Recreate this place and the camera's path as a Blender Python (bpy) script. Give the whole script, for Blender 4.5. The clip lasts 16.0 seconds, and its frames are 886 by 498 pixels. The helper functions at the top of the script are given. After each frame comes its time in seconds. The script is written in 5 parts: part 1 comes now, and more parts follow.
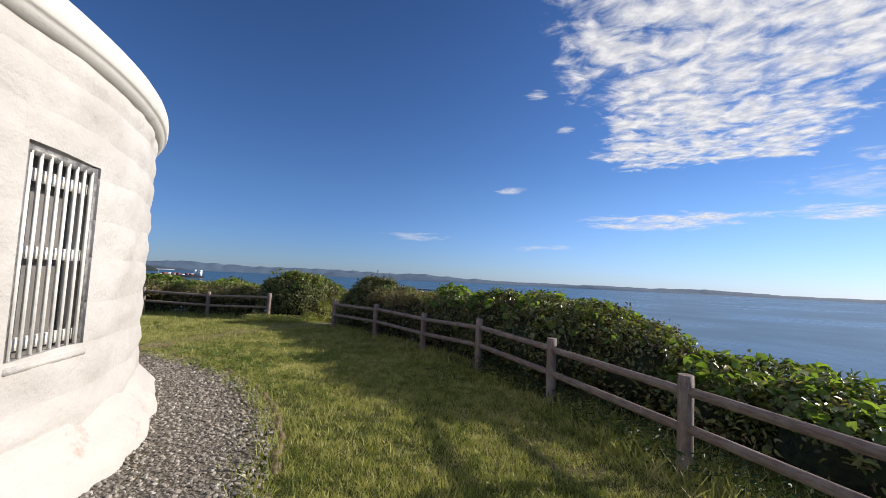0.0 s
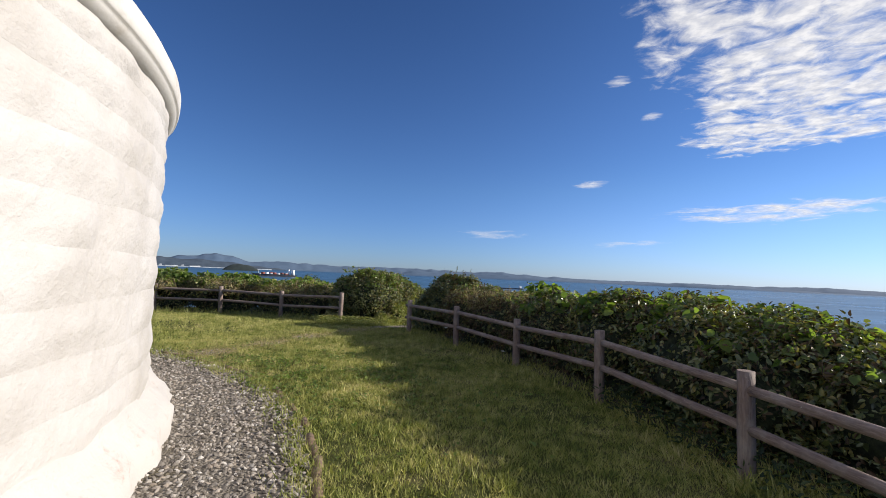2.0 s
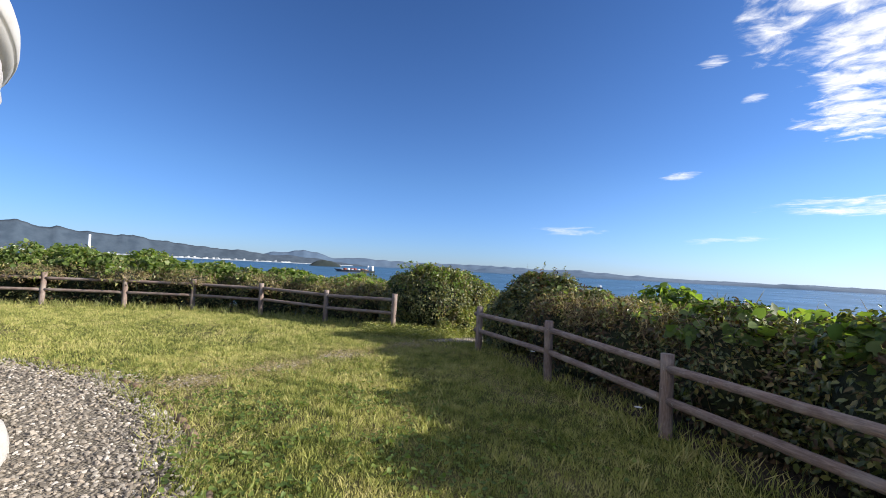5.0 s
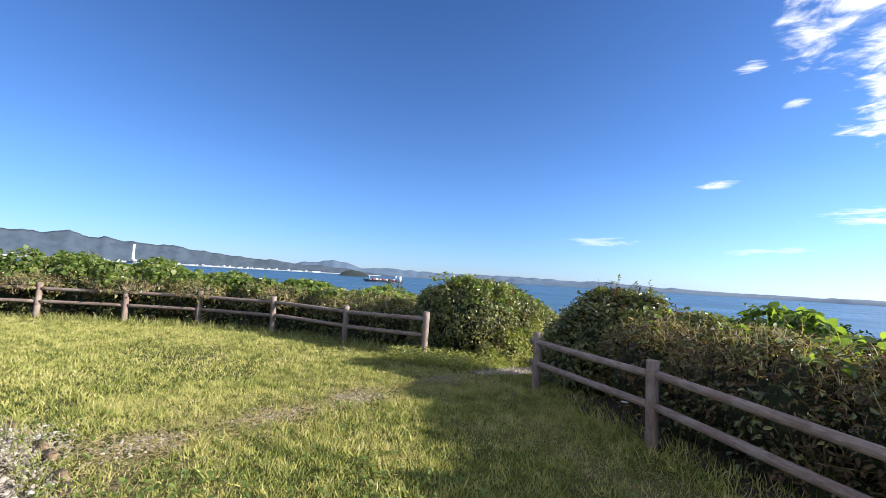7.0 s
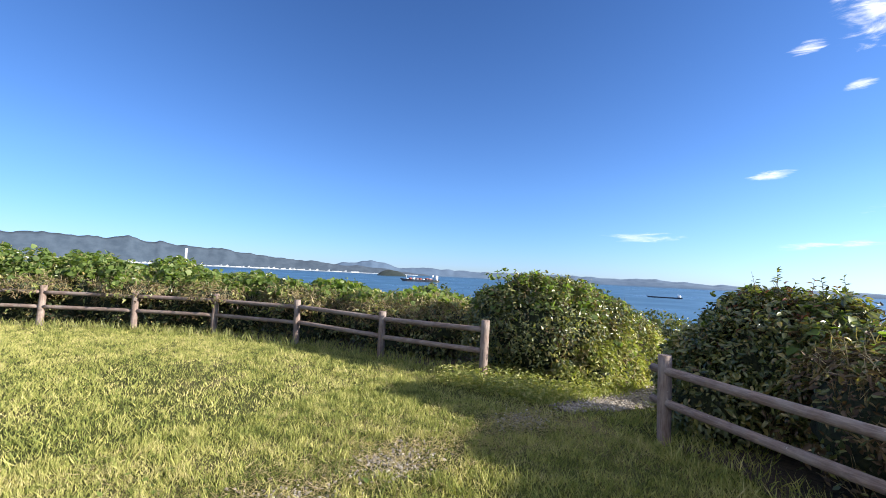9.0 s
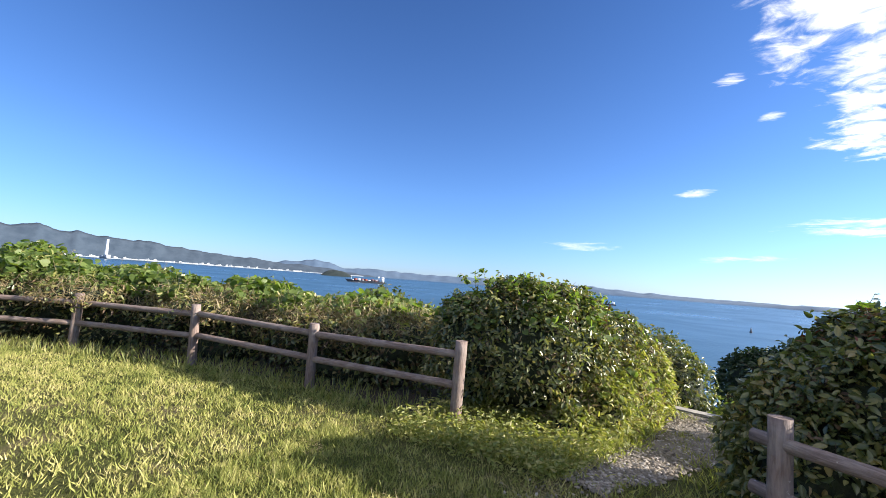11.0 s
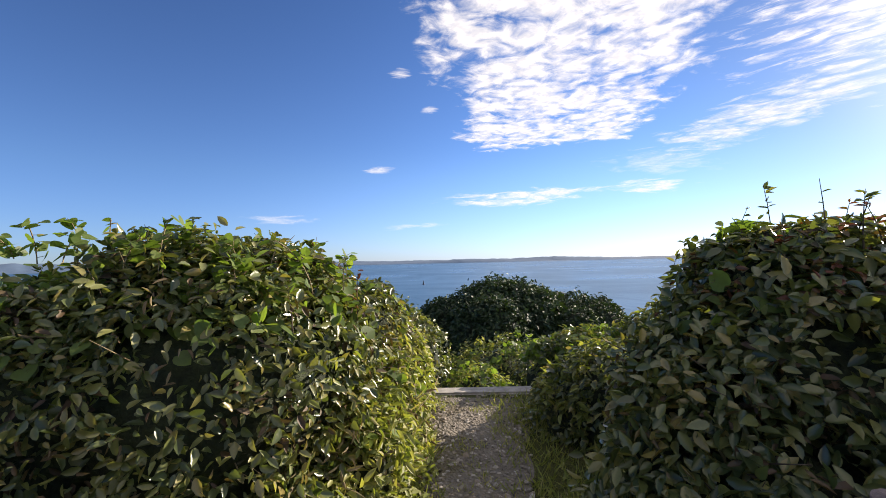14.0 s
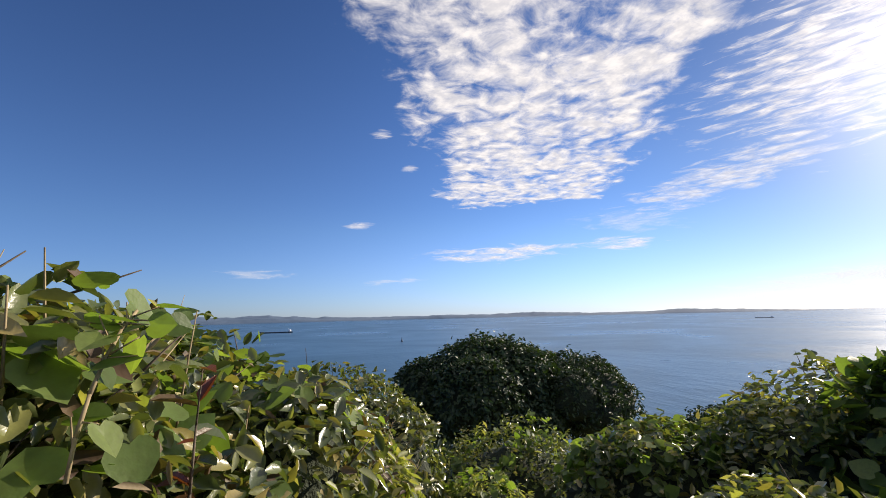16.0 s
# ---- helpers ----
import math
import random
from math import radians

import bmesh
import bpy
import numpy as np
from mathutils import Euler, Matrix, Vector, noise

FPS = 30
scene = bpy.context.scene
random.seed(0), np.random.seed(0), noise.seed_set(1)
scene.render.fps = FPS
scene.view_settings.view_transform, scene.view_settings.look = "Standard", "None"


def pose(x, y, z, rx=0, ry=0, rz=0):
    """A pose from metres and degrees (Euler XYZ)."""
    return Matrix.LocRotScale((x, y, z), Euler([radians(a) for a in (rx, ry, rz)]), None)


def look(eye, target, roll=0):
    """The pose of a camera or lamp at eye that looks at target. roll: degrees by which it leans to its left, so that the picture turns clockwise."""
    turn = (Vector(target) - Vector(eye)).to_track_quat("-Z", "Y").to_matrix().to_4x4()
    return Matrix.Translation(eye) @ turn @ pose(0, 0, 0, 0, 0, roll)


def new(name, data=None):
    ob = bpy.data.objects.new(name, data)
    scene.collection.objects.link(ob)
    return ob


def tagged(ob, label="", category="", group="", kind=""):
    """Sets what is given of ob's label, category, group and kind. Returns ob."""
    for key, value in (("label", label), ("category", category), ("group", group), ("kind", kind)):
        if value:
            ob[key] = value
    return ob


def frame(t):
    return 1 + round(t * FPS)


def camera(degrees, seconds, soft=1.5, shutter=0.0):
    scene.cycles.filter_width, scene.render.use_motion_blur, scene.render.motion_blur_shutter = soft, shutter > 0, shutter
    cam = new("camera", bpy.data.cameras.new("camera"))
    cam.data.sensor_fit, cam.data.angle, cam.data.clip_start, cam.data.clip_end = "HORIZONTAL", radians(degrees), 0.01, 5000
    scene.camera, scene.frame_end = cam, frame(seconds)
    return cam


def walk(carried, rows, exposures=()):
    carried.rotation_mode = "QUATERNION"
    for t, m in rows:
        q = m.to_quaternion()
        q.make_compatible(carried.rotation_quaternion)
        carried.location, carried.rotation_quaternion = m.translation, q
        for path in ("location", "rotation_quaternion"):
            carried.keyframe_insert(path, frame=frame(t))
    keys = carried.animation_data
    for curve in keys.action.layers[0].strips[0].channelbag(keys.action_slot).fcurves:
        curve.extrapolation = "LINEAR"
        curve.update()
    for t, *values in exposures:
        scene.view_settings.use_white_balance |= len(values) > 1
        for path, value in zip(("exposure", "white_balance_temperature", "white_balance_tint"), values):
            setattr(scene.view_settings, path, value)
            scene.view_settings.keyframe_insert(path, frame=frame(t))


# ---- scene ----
cam = camera(93.1, 16.0, soft=0.9)
PATH = [
    (0, (2.403, 1.183, 1.524), (2.138, 3.161, 1.666), 2.7),
    (0.5, (2.304, 1.632, 1.535), (1.947, 3.595, 1.679), 2.7),
    (1, (2.198, 2.014, 1.51), (1.735, 3.955, 1.643), 2.3),
    (1.5, (2.009, 2.399, 1.486), (1.447, 4.315, 1.604), 2.4),
    (2, (1.85, 2.839, 1.493), (1.233, 4.738, 1.611), 2.4),
    (2.5, (1.765, 3.30, 1.487), (1.102, 5.183, 1.616), 2.5),
    (3, (1.617, 3.705, 1.494), (0.91, 5.571, 1.628), 2.7),
    (3.5, (1.418, 4.126, 1.502), (0.655, 5.971, 1.622), 2.8),
    (4, (1.222, 4.567, 1.487), (0.382, 6.38, 1.581), 2.6),
    (4.2, (1.157, 4.769, 1.479), (0.284, 6.566, 1.565), 2.6),
    (6.3, (0.2, 6.354, 1.516), (-0.785, 8.09, 1.638), 3.5),
    (6.5, (0.091, 6.485, 1.507), (-0.909, 8.212, 1.639), 3.6),
    (7, (-0.177, 6.808, 1.512), (-1.231, 8.503, 1.643), 3.3),
    (7.5, (-0.509, 7.16, 1.498), (-1.626, 8.815, 1.613), 2.7),
    (8, (-0.858, 7.465, 1.476), (-2.035, 9.078, 1.585), 2.5),
    (8.2, (-0.996, 7.589, 1.476), (-2.195, 9.186, 1.587), 2.6),
    (10.3, (-2.233, 9.075, 1.455), (-3.361, 10.721, 1.594), 3.7),
    (10.5, (-2.382, 9.183, 1.452), (-3.465, 10.859, 1.592), 3.9),
    (11, (-2.667, 9.561, 1.442), (-3.654, 11.295, 1.586), 4.3),
    (11.5, (-2.953, 9.927, 1.432), (-3.817, 11.728, 1.532), 3.5),
    (12, (-3.183, 10.316, 1.416), (-3.692, 12.249, 1.48), 0.9),
    (12.5, (-3.259, 10.702, 1.385), (-3.492, 12.688, 1.415), -0.6),
    (13, (-3.364, 11.082, 1.367), (-3.389, 13.082, 1.379), -1.0),
    (13.5, (-3.352, 11.49, 1.351), (-3.185, 13.483, 1.378), -1.5),
    (14, (-3.27, 11.931, 1.347), (-2.932, 13.901, 1.4), -1.3),
    (14.5, (-3.265, 12.374, 1.329), (-2.793, 14.316, 1.425), -0.7),
    (15, (-3.219, 12.753, 1.328), (-2.701, 14.679, 1.478), -1.9),
    (15.5, (-3.119, 13.095, 1.39), (-2.64, 15.021, 1.63), -2.9),
    (16, (-3.102, 13.732, 1.376), (-2.666, 15.658, 1.689), -1.4),
]
EXPOSURES = [(0.0, 0.42, 6600, 11), (2.0, 0.49, 6600, 11), (4.0, 0.76, 6550, 10), (7.0, 1.28, 6550, 10), (11.0, 1.36, 6600, 11),
             (12.5, 1.12, 6850, 13), (14.5, 0.84, 7150, 15), (16.0, 0.58, 7000, 14)]
walk(cam, [(t, look(eye, target, roll)) for t, eye, target, roll in PATH], EXPOSURES)

# ---- world, sun ----
SUN_AZ, SUN_EL = 69.5, 20.5          # clockwise from +y, above the horizon
sun_way = Vector((math.sin(radians(SUN_AZ)) * math.cos(radians(SUN_EL)),
                  math.cos(radians(SUN_AZ)) * math.cos(radians(SUN_EL)), math.sin(radians(SUN_EL))))
sun = new("sun", bpy.data.lights.new("sun", "SUN"))
sun.data.energy, sun.data.angle, sun.data.color = 5.0, radians(0.6), (1.0, 0.93, 0.82)
sun.matrix_world = look(sun_way * 50, (0, 0, 0))

SKY_STRENGTH = 0.060


class Nodes:
    """Short-hand for building a node tree."""

    def __init__(self, tree):
        self.tree = tree
        tree.nodes.clear()

    def add(self, kind, **settings):
        node = self.tree.nodes.new(kind)
        if "operation" in settings:
            node.operation, node.use_clamp = settings["operation"], settings["use_clamp"]
        if "interpolation_type" in settings:
            node.interpolation_type = settings["interpolation_type"]
        if "data_type" in settings:
            node.data_type, node.blend_type = settings["data_type"], settings["blend_type"]
        if "sky_type" in settings:
            node.sky_type, node.sun_disc = settings["sky_type"], settings["sun_disc"]
        return node

    def link(self, a, b):
        self.tree.links.new(a, b)

    def put(self, socket, value):
        if hasattr(value, "is_linked"):
            self.link(value, socket)
        else:
            socket.default_value = value

    def math(self, op, a, b=0.0, c=0.0, clamp=False):
        node = self.add("ShaderNodeMath", operation=op, use_clamp=clamp)
        for sock, v in zip(node.inputs, (a, b, c)):
            self.put(sock, v)
        return node.outputs[0]

    def ramp(self, value, lo, hi, smooth=True, a=0.0, b=1.0):
        node = self.add("ShaderNodeMapRange", interpolation_type="SMOOTHSTEP" if smooth else "LINEAR")
        for sock, v in zip(node.inputs, (value, lo, hi, a, b)):
            self.put(sock, v)
        return node.outputs[0]

    def noise(self, vector, scale, detail=4.0, rough=0.55, distort=0.0):
        node = self.add("ShaderNodeTexNoise")
        if vector is not None:
            self.link(vector, node.inputs["Vector"])
        node.inputs["Scale"].default_value = scale
        node.inputs["Detail"].default_value = detail
        node.inputs["Roughness"].default_value = rough
        node.inputs["Distortion"].default_value = distort
        return node.outputs["Fac"]

    def mix(self, fac, a, b, blend="MIX"):
        node = self.add("ShaderNodeMix", data_type="RGBA", blend_type=blend)
        self.put(node.inputs[0], fac)
        for sock, v in ((node.inputs[6], a), (node.inputs[7], b)):
            self.put(sock, (*v, 1) if isinstance(v, tuple) and len(v) == 3 else v)
        return node.outputs[2]

    def bump(self, height, strength, distance):
        node = self.add("ShaderNodeBump")
        node.inputs["Strength"].default_value = strength
        node.inputs["Distance"].default_value = distance
        self.link(height, node.inputs["Height"])
        return node.outputs[0]


def build_world():
    world = bpy.data.worlds.new("sky")
    scene.world = world
    world.use_nodes = True
    n = Nodes(world.node_tree)
    sky = n.add("ShaderNodeTexSky", sky_type="NISHITA", sun_disc=False)
    sky.sun_elevation, sky.sun_rotation = radians(SUN_EL), radians(SUN_AZ)
    sky.altitude, sky.air_density, sky.dust_density, sky.ozone_density = 60, 1.0, 0.15, 3.0
    way = n.add("ShaderNodeTexCoord").outputs["Generated"]
    split = n.add("ShaderNodeSeparateXYZ")
    n.link(way, split.inputs[0])
    x, y, z = split.outputs
    az = n.math("MULTIPLY", n.math("ARCTAN2", x, y), 180 / math.pi)
    el = n.math("MULTIPLY", n.math("ARCSINE", z), 180 / math.pi)
    up = n.math("MAXIMUM", z, 0.03)
    px, py = n.math("DIVIDE", x, up), n.math("DIVIDE", y, up)
    plane = n.add("ShaderNodeCombineXYZ")
    n.link(px, plane.inputs[0])
    n.link(py, plane.inputs[1])
    flat = plane.outputs[0]
    # a field of small broken clouds in rows
    along = n.math("ADD", n.math("MULTIPLY", px, 0.33), n.math("MULTIPLY", py, 0.944))
    across = n.math("SUBTRACT", n.math("MULTIPLY", px, 0.944), n.math("MULTIPLY", py, 0.33))
    wide = n.noise(flat, 1.3, 3, 0.6)
    shifted = n.math("ADD", across, n.math("MULTIPLY", n.math("SUBTRACT", wide, 0.5), 0.7))
    body = n.math("MULTIPLY", n.ramp(shifted, -0.66, -0.2), n.ramp(shifted, 1.2, 0.7))
    body = n.math("MULTIPLY", body, n.ramp(n.math("ADD", along, n.math("MULTIPLY", wide, 0.6)), 4.4, 3.95))
    cells = n.noise(flat, 7.0, 6, 0.62, 0.45)
    lumps = n.noise(flat, 3.0, 3, 0.5)
    level = n.math("ADD", n.math("MULTIPLY", cells, 0.62), n.math("MULTIPLY", lumps, 0.38))
    need = n.ramp(body, 0.0, 1.0, False, 0.72, 0.365)
    patch = n.ramp(n.math("SUBTRACT", level, need), -0.01, 0.22)
    patch = n.math("MULTIPLY", patch, n.ramp(body, 0.02, 0.2))
    # thin streaks low over the sea: centre azimuth and elevation, half sizes, opacity
    soft = n.add("ShaderNodeCombineXYZ")
    n.link(n.math("MULTIPLY", az, 0.16), soft.inputs[0])
    n.link(n.math("MULTIPLY", el, 0.9), soft.inputs[1])
    wisp = n.noise(soft.outputs[0], 1.6, 5, 0.62, 0.5)
    total = patch
    for a, e, wa, we, tilt, amount in ((20.5, 8.1, 11, 1.25, 0.02, 1.0), (1.6, 12.2, 2.4, 0.55, 0.05, 0.75),
                                       (-11.6, 5.6, 4.5, 0.7, 0.0, 0.5), (36.0, 8.5, 5.0, 0.9, -0.05, 0.85),
                                       (6.0, 4.7, 4.5, 0.5, 0.06, 0.5), (4.6, 24.2, 1.9, 0.75, 0.0, 0.8),
                                       (8.4, 19.8, 1.3, 0.6, 0.0, 0.7), (48.0, 15.0, 13, 2.6, 0.22, 0.8),
                                       (62.0, 24.0, 17, 9, 0.1, 1.0), (58.0, 2.9, 15, 1.3, 0.08, 0.8),
                                       (37.0, 11.0, 7, 1.5, -0.1, 0.35)):
        da = n.math("SUBTRACT", az, a)
        de = n.math("SUBTRACT", n.math("SUBTRACT", el, e), n.math("MULTIPLY", da, tilt))
        q = n.math("ADD", n.math("POWER", n.math("DIVIDE", da, wa), 2.0), n.math("POWER", n.math("DIVIDE", de, we), 2.0))
        v = n.math("SUBTRACT", n.math("ADD", 1.0, n.math("MULTIPLY", n.math("SUBTRACT", wisp, 0.5), 4.0)), q)
        total = n.math("MAXIMUM", total, n.math("MULTIPLY", n.ramp(v, 0.1, 1.5), amount))
    shade = n.ramp(n.noise(flat, 14, 3, 0.6), 0.35, 0.7)
    cloud = n.mix(shade, (8.5, 8.7, 9.3), (12.0, 11.9, 11.8))
    # the bright haze round the sun
    sx, sy, sz = sun_way
    dot = n.math("ADD", n.math("ADD", n.math("MULTIPLY", x, sx), n.math("MULTIPLY", y, sy)), n.math("MULTIPLY", z, sz))
    glow = n.math("POWER", n.math("MAXIMUM", dot, 0.0), 60.0)
    # sea air keeps the low sky pale blue
    tint = n.add("ShaderNodeValToRGB")
    stops = tint.color_ramp.elements
    stops.new(0.3)
    stops[0].position, stops[0].color = 0.0, (0.72, 0.99, 1.72, 1)
    stops[1].position, stops[1].color = 0.25, (0.76, 1.05, 1.50, 1)
    stops[2].position, stops[2].color = 0.9, (0.57, 0.83, 1.22, 1)
    n.link(n.ramp(el, 0.0, 45.0, False), tint.inputs[0])
    # paler and less blue towards the sun, deeper away from it
    facing = n.math("ADD", n.math("MULTIPLY", x, math.sin(radians(SUN_AZ))), n.math("MULTIPLY", y, math.cos(radians(SUN_AZ))))
    near_sun = n.math("POWER", n.math("MAXIMUM", dot, 0.0), 8.0)
    hue = n.mix(n.math("MULTIPLY", near_sun, 0.75), tint.outputs[0], (0.60, 0.61, 0.66))
    blue = n.mix(1.0, sky.outputs[0], hue, "MULTIPLY")
    level_of = n.add("ShaderNodeCombineXYZ")
    for sock, (lo, hi) in zip(level_of.inputs, ((0.71, 1.18), (0.75, 1.19), (0.81, 1.24))):
        n.link(n.ramp(facing, -0.9, 0.85, False, lo, hi), sock)
    blue = n.mix(1.0, blue, level_of.outputs[0], "MULTIPLY")
    haze = n.math("MULTIPLY", n.ramp(facing, -0.1, 0.7), n.ramp(el, 16.0, 0.0))
    blue = n.mix(1.0, blue, n.mix(haze, (0, 0, 0), (0.92, 1.08, 1.35)), "ADD")
    lit = n.mix(n.math("MULTIPLY", total, 0.93), blue, cloud)
    aureole = n.mix(glow, (0, 0, 0), (8.5, 8.0, 7.4))
    lit = n.mix(1.0, lit, aureole, "ADD")
    back = n.add("ShaderNodeBackground")
    n.link(lit, back.inputs[0])
    back.inputs[1].default_value = SKY_STRENGTH
    n.link(back.outputs[0], n.add("ShaderNodeOutputWorld").inputs[0])


build_world()


# ---- materials ----
def material(name):
    mat = bpy.data.materials.new(name)
    mat.use_nodes = True
    return mat, Nodes(mat.node_tree)


def finish(n, color, rough=0.7, normal=None, metal=0.0, spec=0.5, through_light=0.0, glow=0.0, coat=0.0):
    """Principled surface; through_light adds light that passes thin leaves."""
    b = n.add("ShaderNodeBsdfPrincipled")
    n.put(b.inputs["Base Color"], (*color, 1) if isinstance(color, tuple) else color)
    n.put(b.inputs["Roughness"], rough)
    b.inputs["Metallic"].default_value = metal
    b.inputs["Specular IOR Level"].default_value = spec
    b.inputs["Coat Weight"].default_value = coat
    if normal is not None:
        n.link(normal, b.inputs["Normal"])
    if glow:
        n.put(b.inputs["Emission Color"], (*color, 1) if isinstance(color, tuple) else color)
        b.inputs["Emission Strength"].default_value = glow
    out = b.outputs[0]
    if through_light:
        t = n.add("ShaderNodeBsdfTranslucent")
        n.put(t.inputs[0], n.mix(1.0, color, (1.25, 1.35, 0.45), "MULTIPLY"))
        m = n.add("ShaderNodeMixShader")
        m.inputs[0].default_value = through_light
        n.link(out, m.inputs[1])
        n.link(t.outputs[0], m.inputs[2])
        out = m.outputs[0]
    n.link(out, n.add("ShaderNodeOutputMaterial").inputs[0])


def place(n):
    """World position."""
    return n.add("ShaderNodeNewGeometry").outputs["Position"]


def local(n):
    return n.add("ShaderNodeTexCoord").outputs["Object"]


def island(n):
    return n.add("ShaderNodeNewGeometry").outputs["Random Per Island"]


def palette(n, value, colors):
    node = n.add("ShaderNodeValToRGB")
    els = node.color_ramp.elements
    while len(els) < len(colors):
        els.new(0.5)
    for i, c in enumerate(colors):
        els[i].position = i / (len(colors) - 1)
        els[i].color = (*c, 1)
    n.link(value, node.inputs[0])
    return node.outputs[0]


def leaf_material(name, colors, rough, passing, spec=0.5):
    mat, n = material(name)
    p = place(n)
    spots = n.ramp(n.noise(p, 60, 3), 0.35, 0.75)
    patchy = n.noise(p, 1.7, 2)
    v = n.math("ADD", n.math("MULTIPLY", island(n), 0.75), n.math("MULTIPLY", patchy, 0.28), clamp=True)
    color = n.mix(n.math("MULTIPLY", spots, 0.25), palette(n, v, colors), (0.09, 0.085, 0.03))
    finish(n, color, rough, n.bump(n.noise(p, 90, 2), 0.25, 0.004), spec=spec, through_light=passing)
    return mat


LEAF_GLOSSY = leaf_material("glossy_leaf", ((0.040, 0.055, 0.025), (0.074, 0.100, 0.038), (0.130, 0.158, 0.054), (0.215, 0.215, 0.072), (0.38, 0.265, 0.10)), 0.28, 0.30, 0.7)
LEAF_VINE = leaf_material("vine_leaf", ((0.075, 0.125, 0.034), (0.12, 0.185, 0.048), (0.175, 0.25, 0.066), (0.25, 0.31, 0.09)), 0.5, 0.55)
LEAF_TREE = leaf_material("tree_leaf", ((0.010, 0.024, 0.009), (0.018, 0.042, 0.012), (0.03, 0.062, 0.016), (0.05, 0.08, 0.024)), 0.58, 0.18)
LEAF_DRY = leaf_material("dry_leaf", ((0.09, 0.058, 0.034), (0.18, 0.125, 0.068), (0.32, 0.245, 0.14), (0.14, 0.12, 0.05)), 0.7, 0.25)
STRAW = leaf_material("straw_grass", ((0.20, 0.145, 0.08), (0.34, 0.265, 0.15), (0.48, 0.39, 0.24), (0.26, 0.24, 0.10)), 0.65, 0.3)
# reddish-brown old leaves, darkened so the hedge's shade sits in their colour
LEAF_BROWN = leaf_material("shaded_old_brown_leaf", ((0.035, 0.022, 0.014), (0.075, 0.042, 0.024), (0.12, 0.075, 0.035), (0.06, 0.06, 0.02)), 0.6, 0.2)
LEAF_RED = leaf_material("young_red_leaf", ((0.14, 0.03, 0.02), (0.2, 0.06, 0.03), (0.11, 0.09, 0.03)), 0.4, 0.3)
LEAF_WEED = leaf_material("weed_leaf", ((0.13, 0.165, 0.046), (0.23, 0.265, 0.078), (0.35, 0.355, 0.125), (0.47, 0.40, 0.20)), 0.5, 0.4)


def make_grass():
    mat, n = material("grass_blade")
    p = place(n)
    clump, patchy = n.noise(p, 5.5, 4, 0.6), n.noise(p, 0.9, 3, 0.6)
    v = n.math("ADD", n.math("MULTIPLY", island(n), 0.40), n.math("ADD", n.math("MULTIPLY", n.ramp(clump, 0.34, 0.66), 0.34), n.math("MULTIPLY", n.ramp(patchy, 0.32, 0.68), 0.22)), clamp=True)
    color = palette(n, v, ((0.040, 0.058, 0.015), (0.145, 0.178, 0.043), (0.325, 0.335, 0.098), (0.48, 0.435, 0.185), (0.60, 0.51, 0.30)))
    finish(n, color, 0.6, spec=0.25, through_light=0.18)
    return mat


GRASS = make_grass()


def make_ground():
    mat, n = material("turf_soil")
    p = place(n)
    big, mid, fine = n.noise(p, 0.45, 4), n.noise(p, 2.3, 5), n.noise(p, 26, 4)
    green = n.mix(n.ramp(n.noise(p, 110, 3), 0.35, 0.65), (0.025, 0.032, 0.010), (0.095, 0.10, 0.030))
    straw = n.mix(n.ramp(n.noise(p, 85, 4), 0.35, 0.65), (0.06, 0.046, 0.026), (0.27, 0.215, 0.125))
    color = n.mix(n.math("MULTIPLY", n.ramp(big, 0.45, 0.68), n.ramp(mid, 0.38, 0.62)), green, straw)
    color = n.mix(n.ramp(fine, 0.6, 0.8), color, (0.05, 0.04, 0.022))
    finish(n, color, 0.95, n.bump(fine, 0.7, 0.02), spec=0.1)
    return mat


def make_sea():
    mat, n = material("sea_water")
    p = place(n)
    stretch = n.add("ShaderNodeMapping")
    stretch.inputs["Scale"].default_value = (1.0, 0.45, 1.0)
    stretch.inputs["Rotation"].default_value = (0, 0, radians(28))
    n.link(p, stretch.inputs[0])
    q = stretch.outputs[0]
    swell, chop, wide = n.noise(q, 0.09, 4, 0.65), n.noise(q, 0.45, 3, 0.6), n.noise(p, 0.006, 4, 0.6, 0.6)
    h = n.math("ADD", n.math("MULTIPLY", swell, 1.2), n.math("MULTIPLY", chop, 0.3))
    color = n.mix(n.ramp(wide, 0.35, 0.7), (0.016, 0.056, 0.092), (0.024, 0.072, 0.110))
    finish(n, color, n.ramp(wide, 0.3, 0.7, True, 0.26, 0.38), n.bump(h, 0.6, 0.8), spec=0.5)
    return mat


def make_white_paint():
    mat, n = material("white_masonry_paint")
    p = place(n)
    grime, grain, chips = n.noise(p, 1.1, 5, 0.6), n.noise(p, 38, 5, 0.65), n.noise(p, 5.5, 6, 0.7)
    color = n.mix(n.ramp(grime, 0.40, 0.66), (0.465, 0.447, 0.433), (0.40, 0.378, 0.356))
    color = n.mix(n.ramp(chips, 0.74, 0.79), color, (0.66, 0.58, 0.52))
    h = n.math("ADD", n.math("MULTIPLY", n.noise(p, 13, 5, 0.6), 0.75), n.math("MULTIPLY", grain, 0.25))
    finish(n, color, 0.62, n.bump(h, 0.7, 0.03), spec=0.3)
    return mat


def make_plinth_paint():
    mat, n = material("worn_plinth_paint")
    p = place(n)
    bare = n.ramp(n.noise(p, 4.2, 6, 0.72), 0.55, 0.74)
    color = n.mix(bare, (0.47, 0.45, 0.43), (0.40, 0.29, 0.25))
    finish(n, color, 0.7, n.bump(n.noise(p, 16, 5, 0.65), 0.7, 0.02), spec=0.3)
    return mat


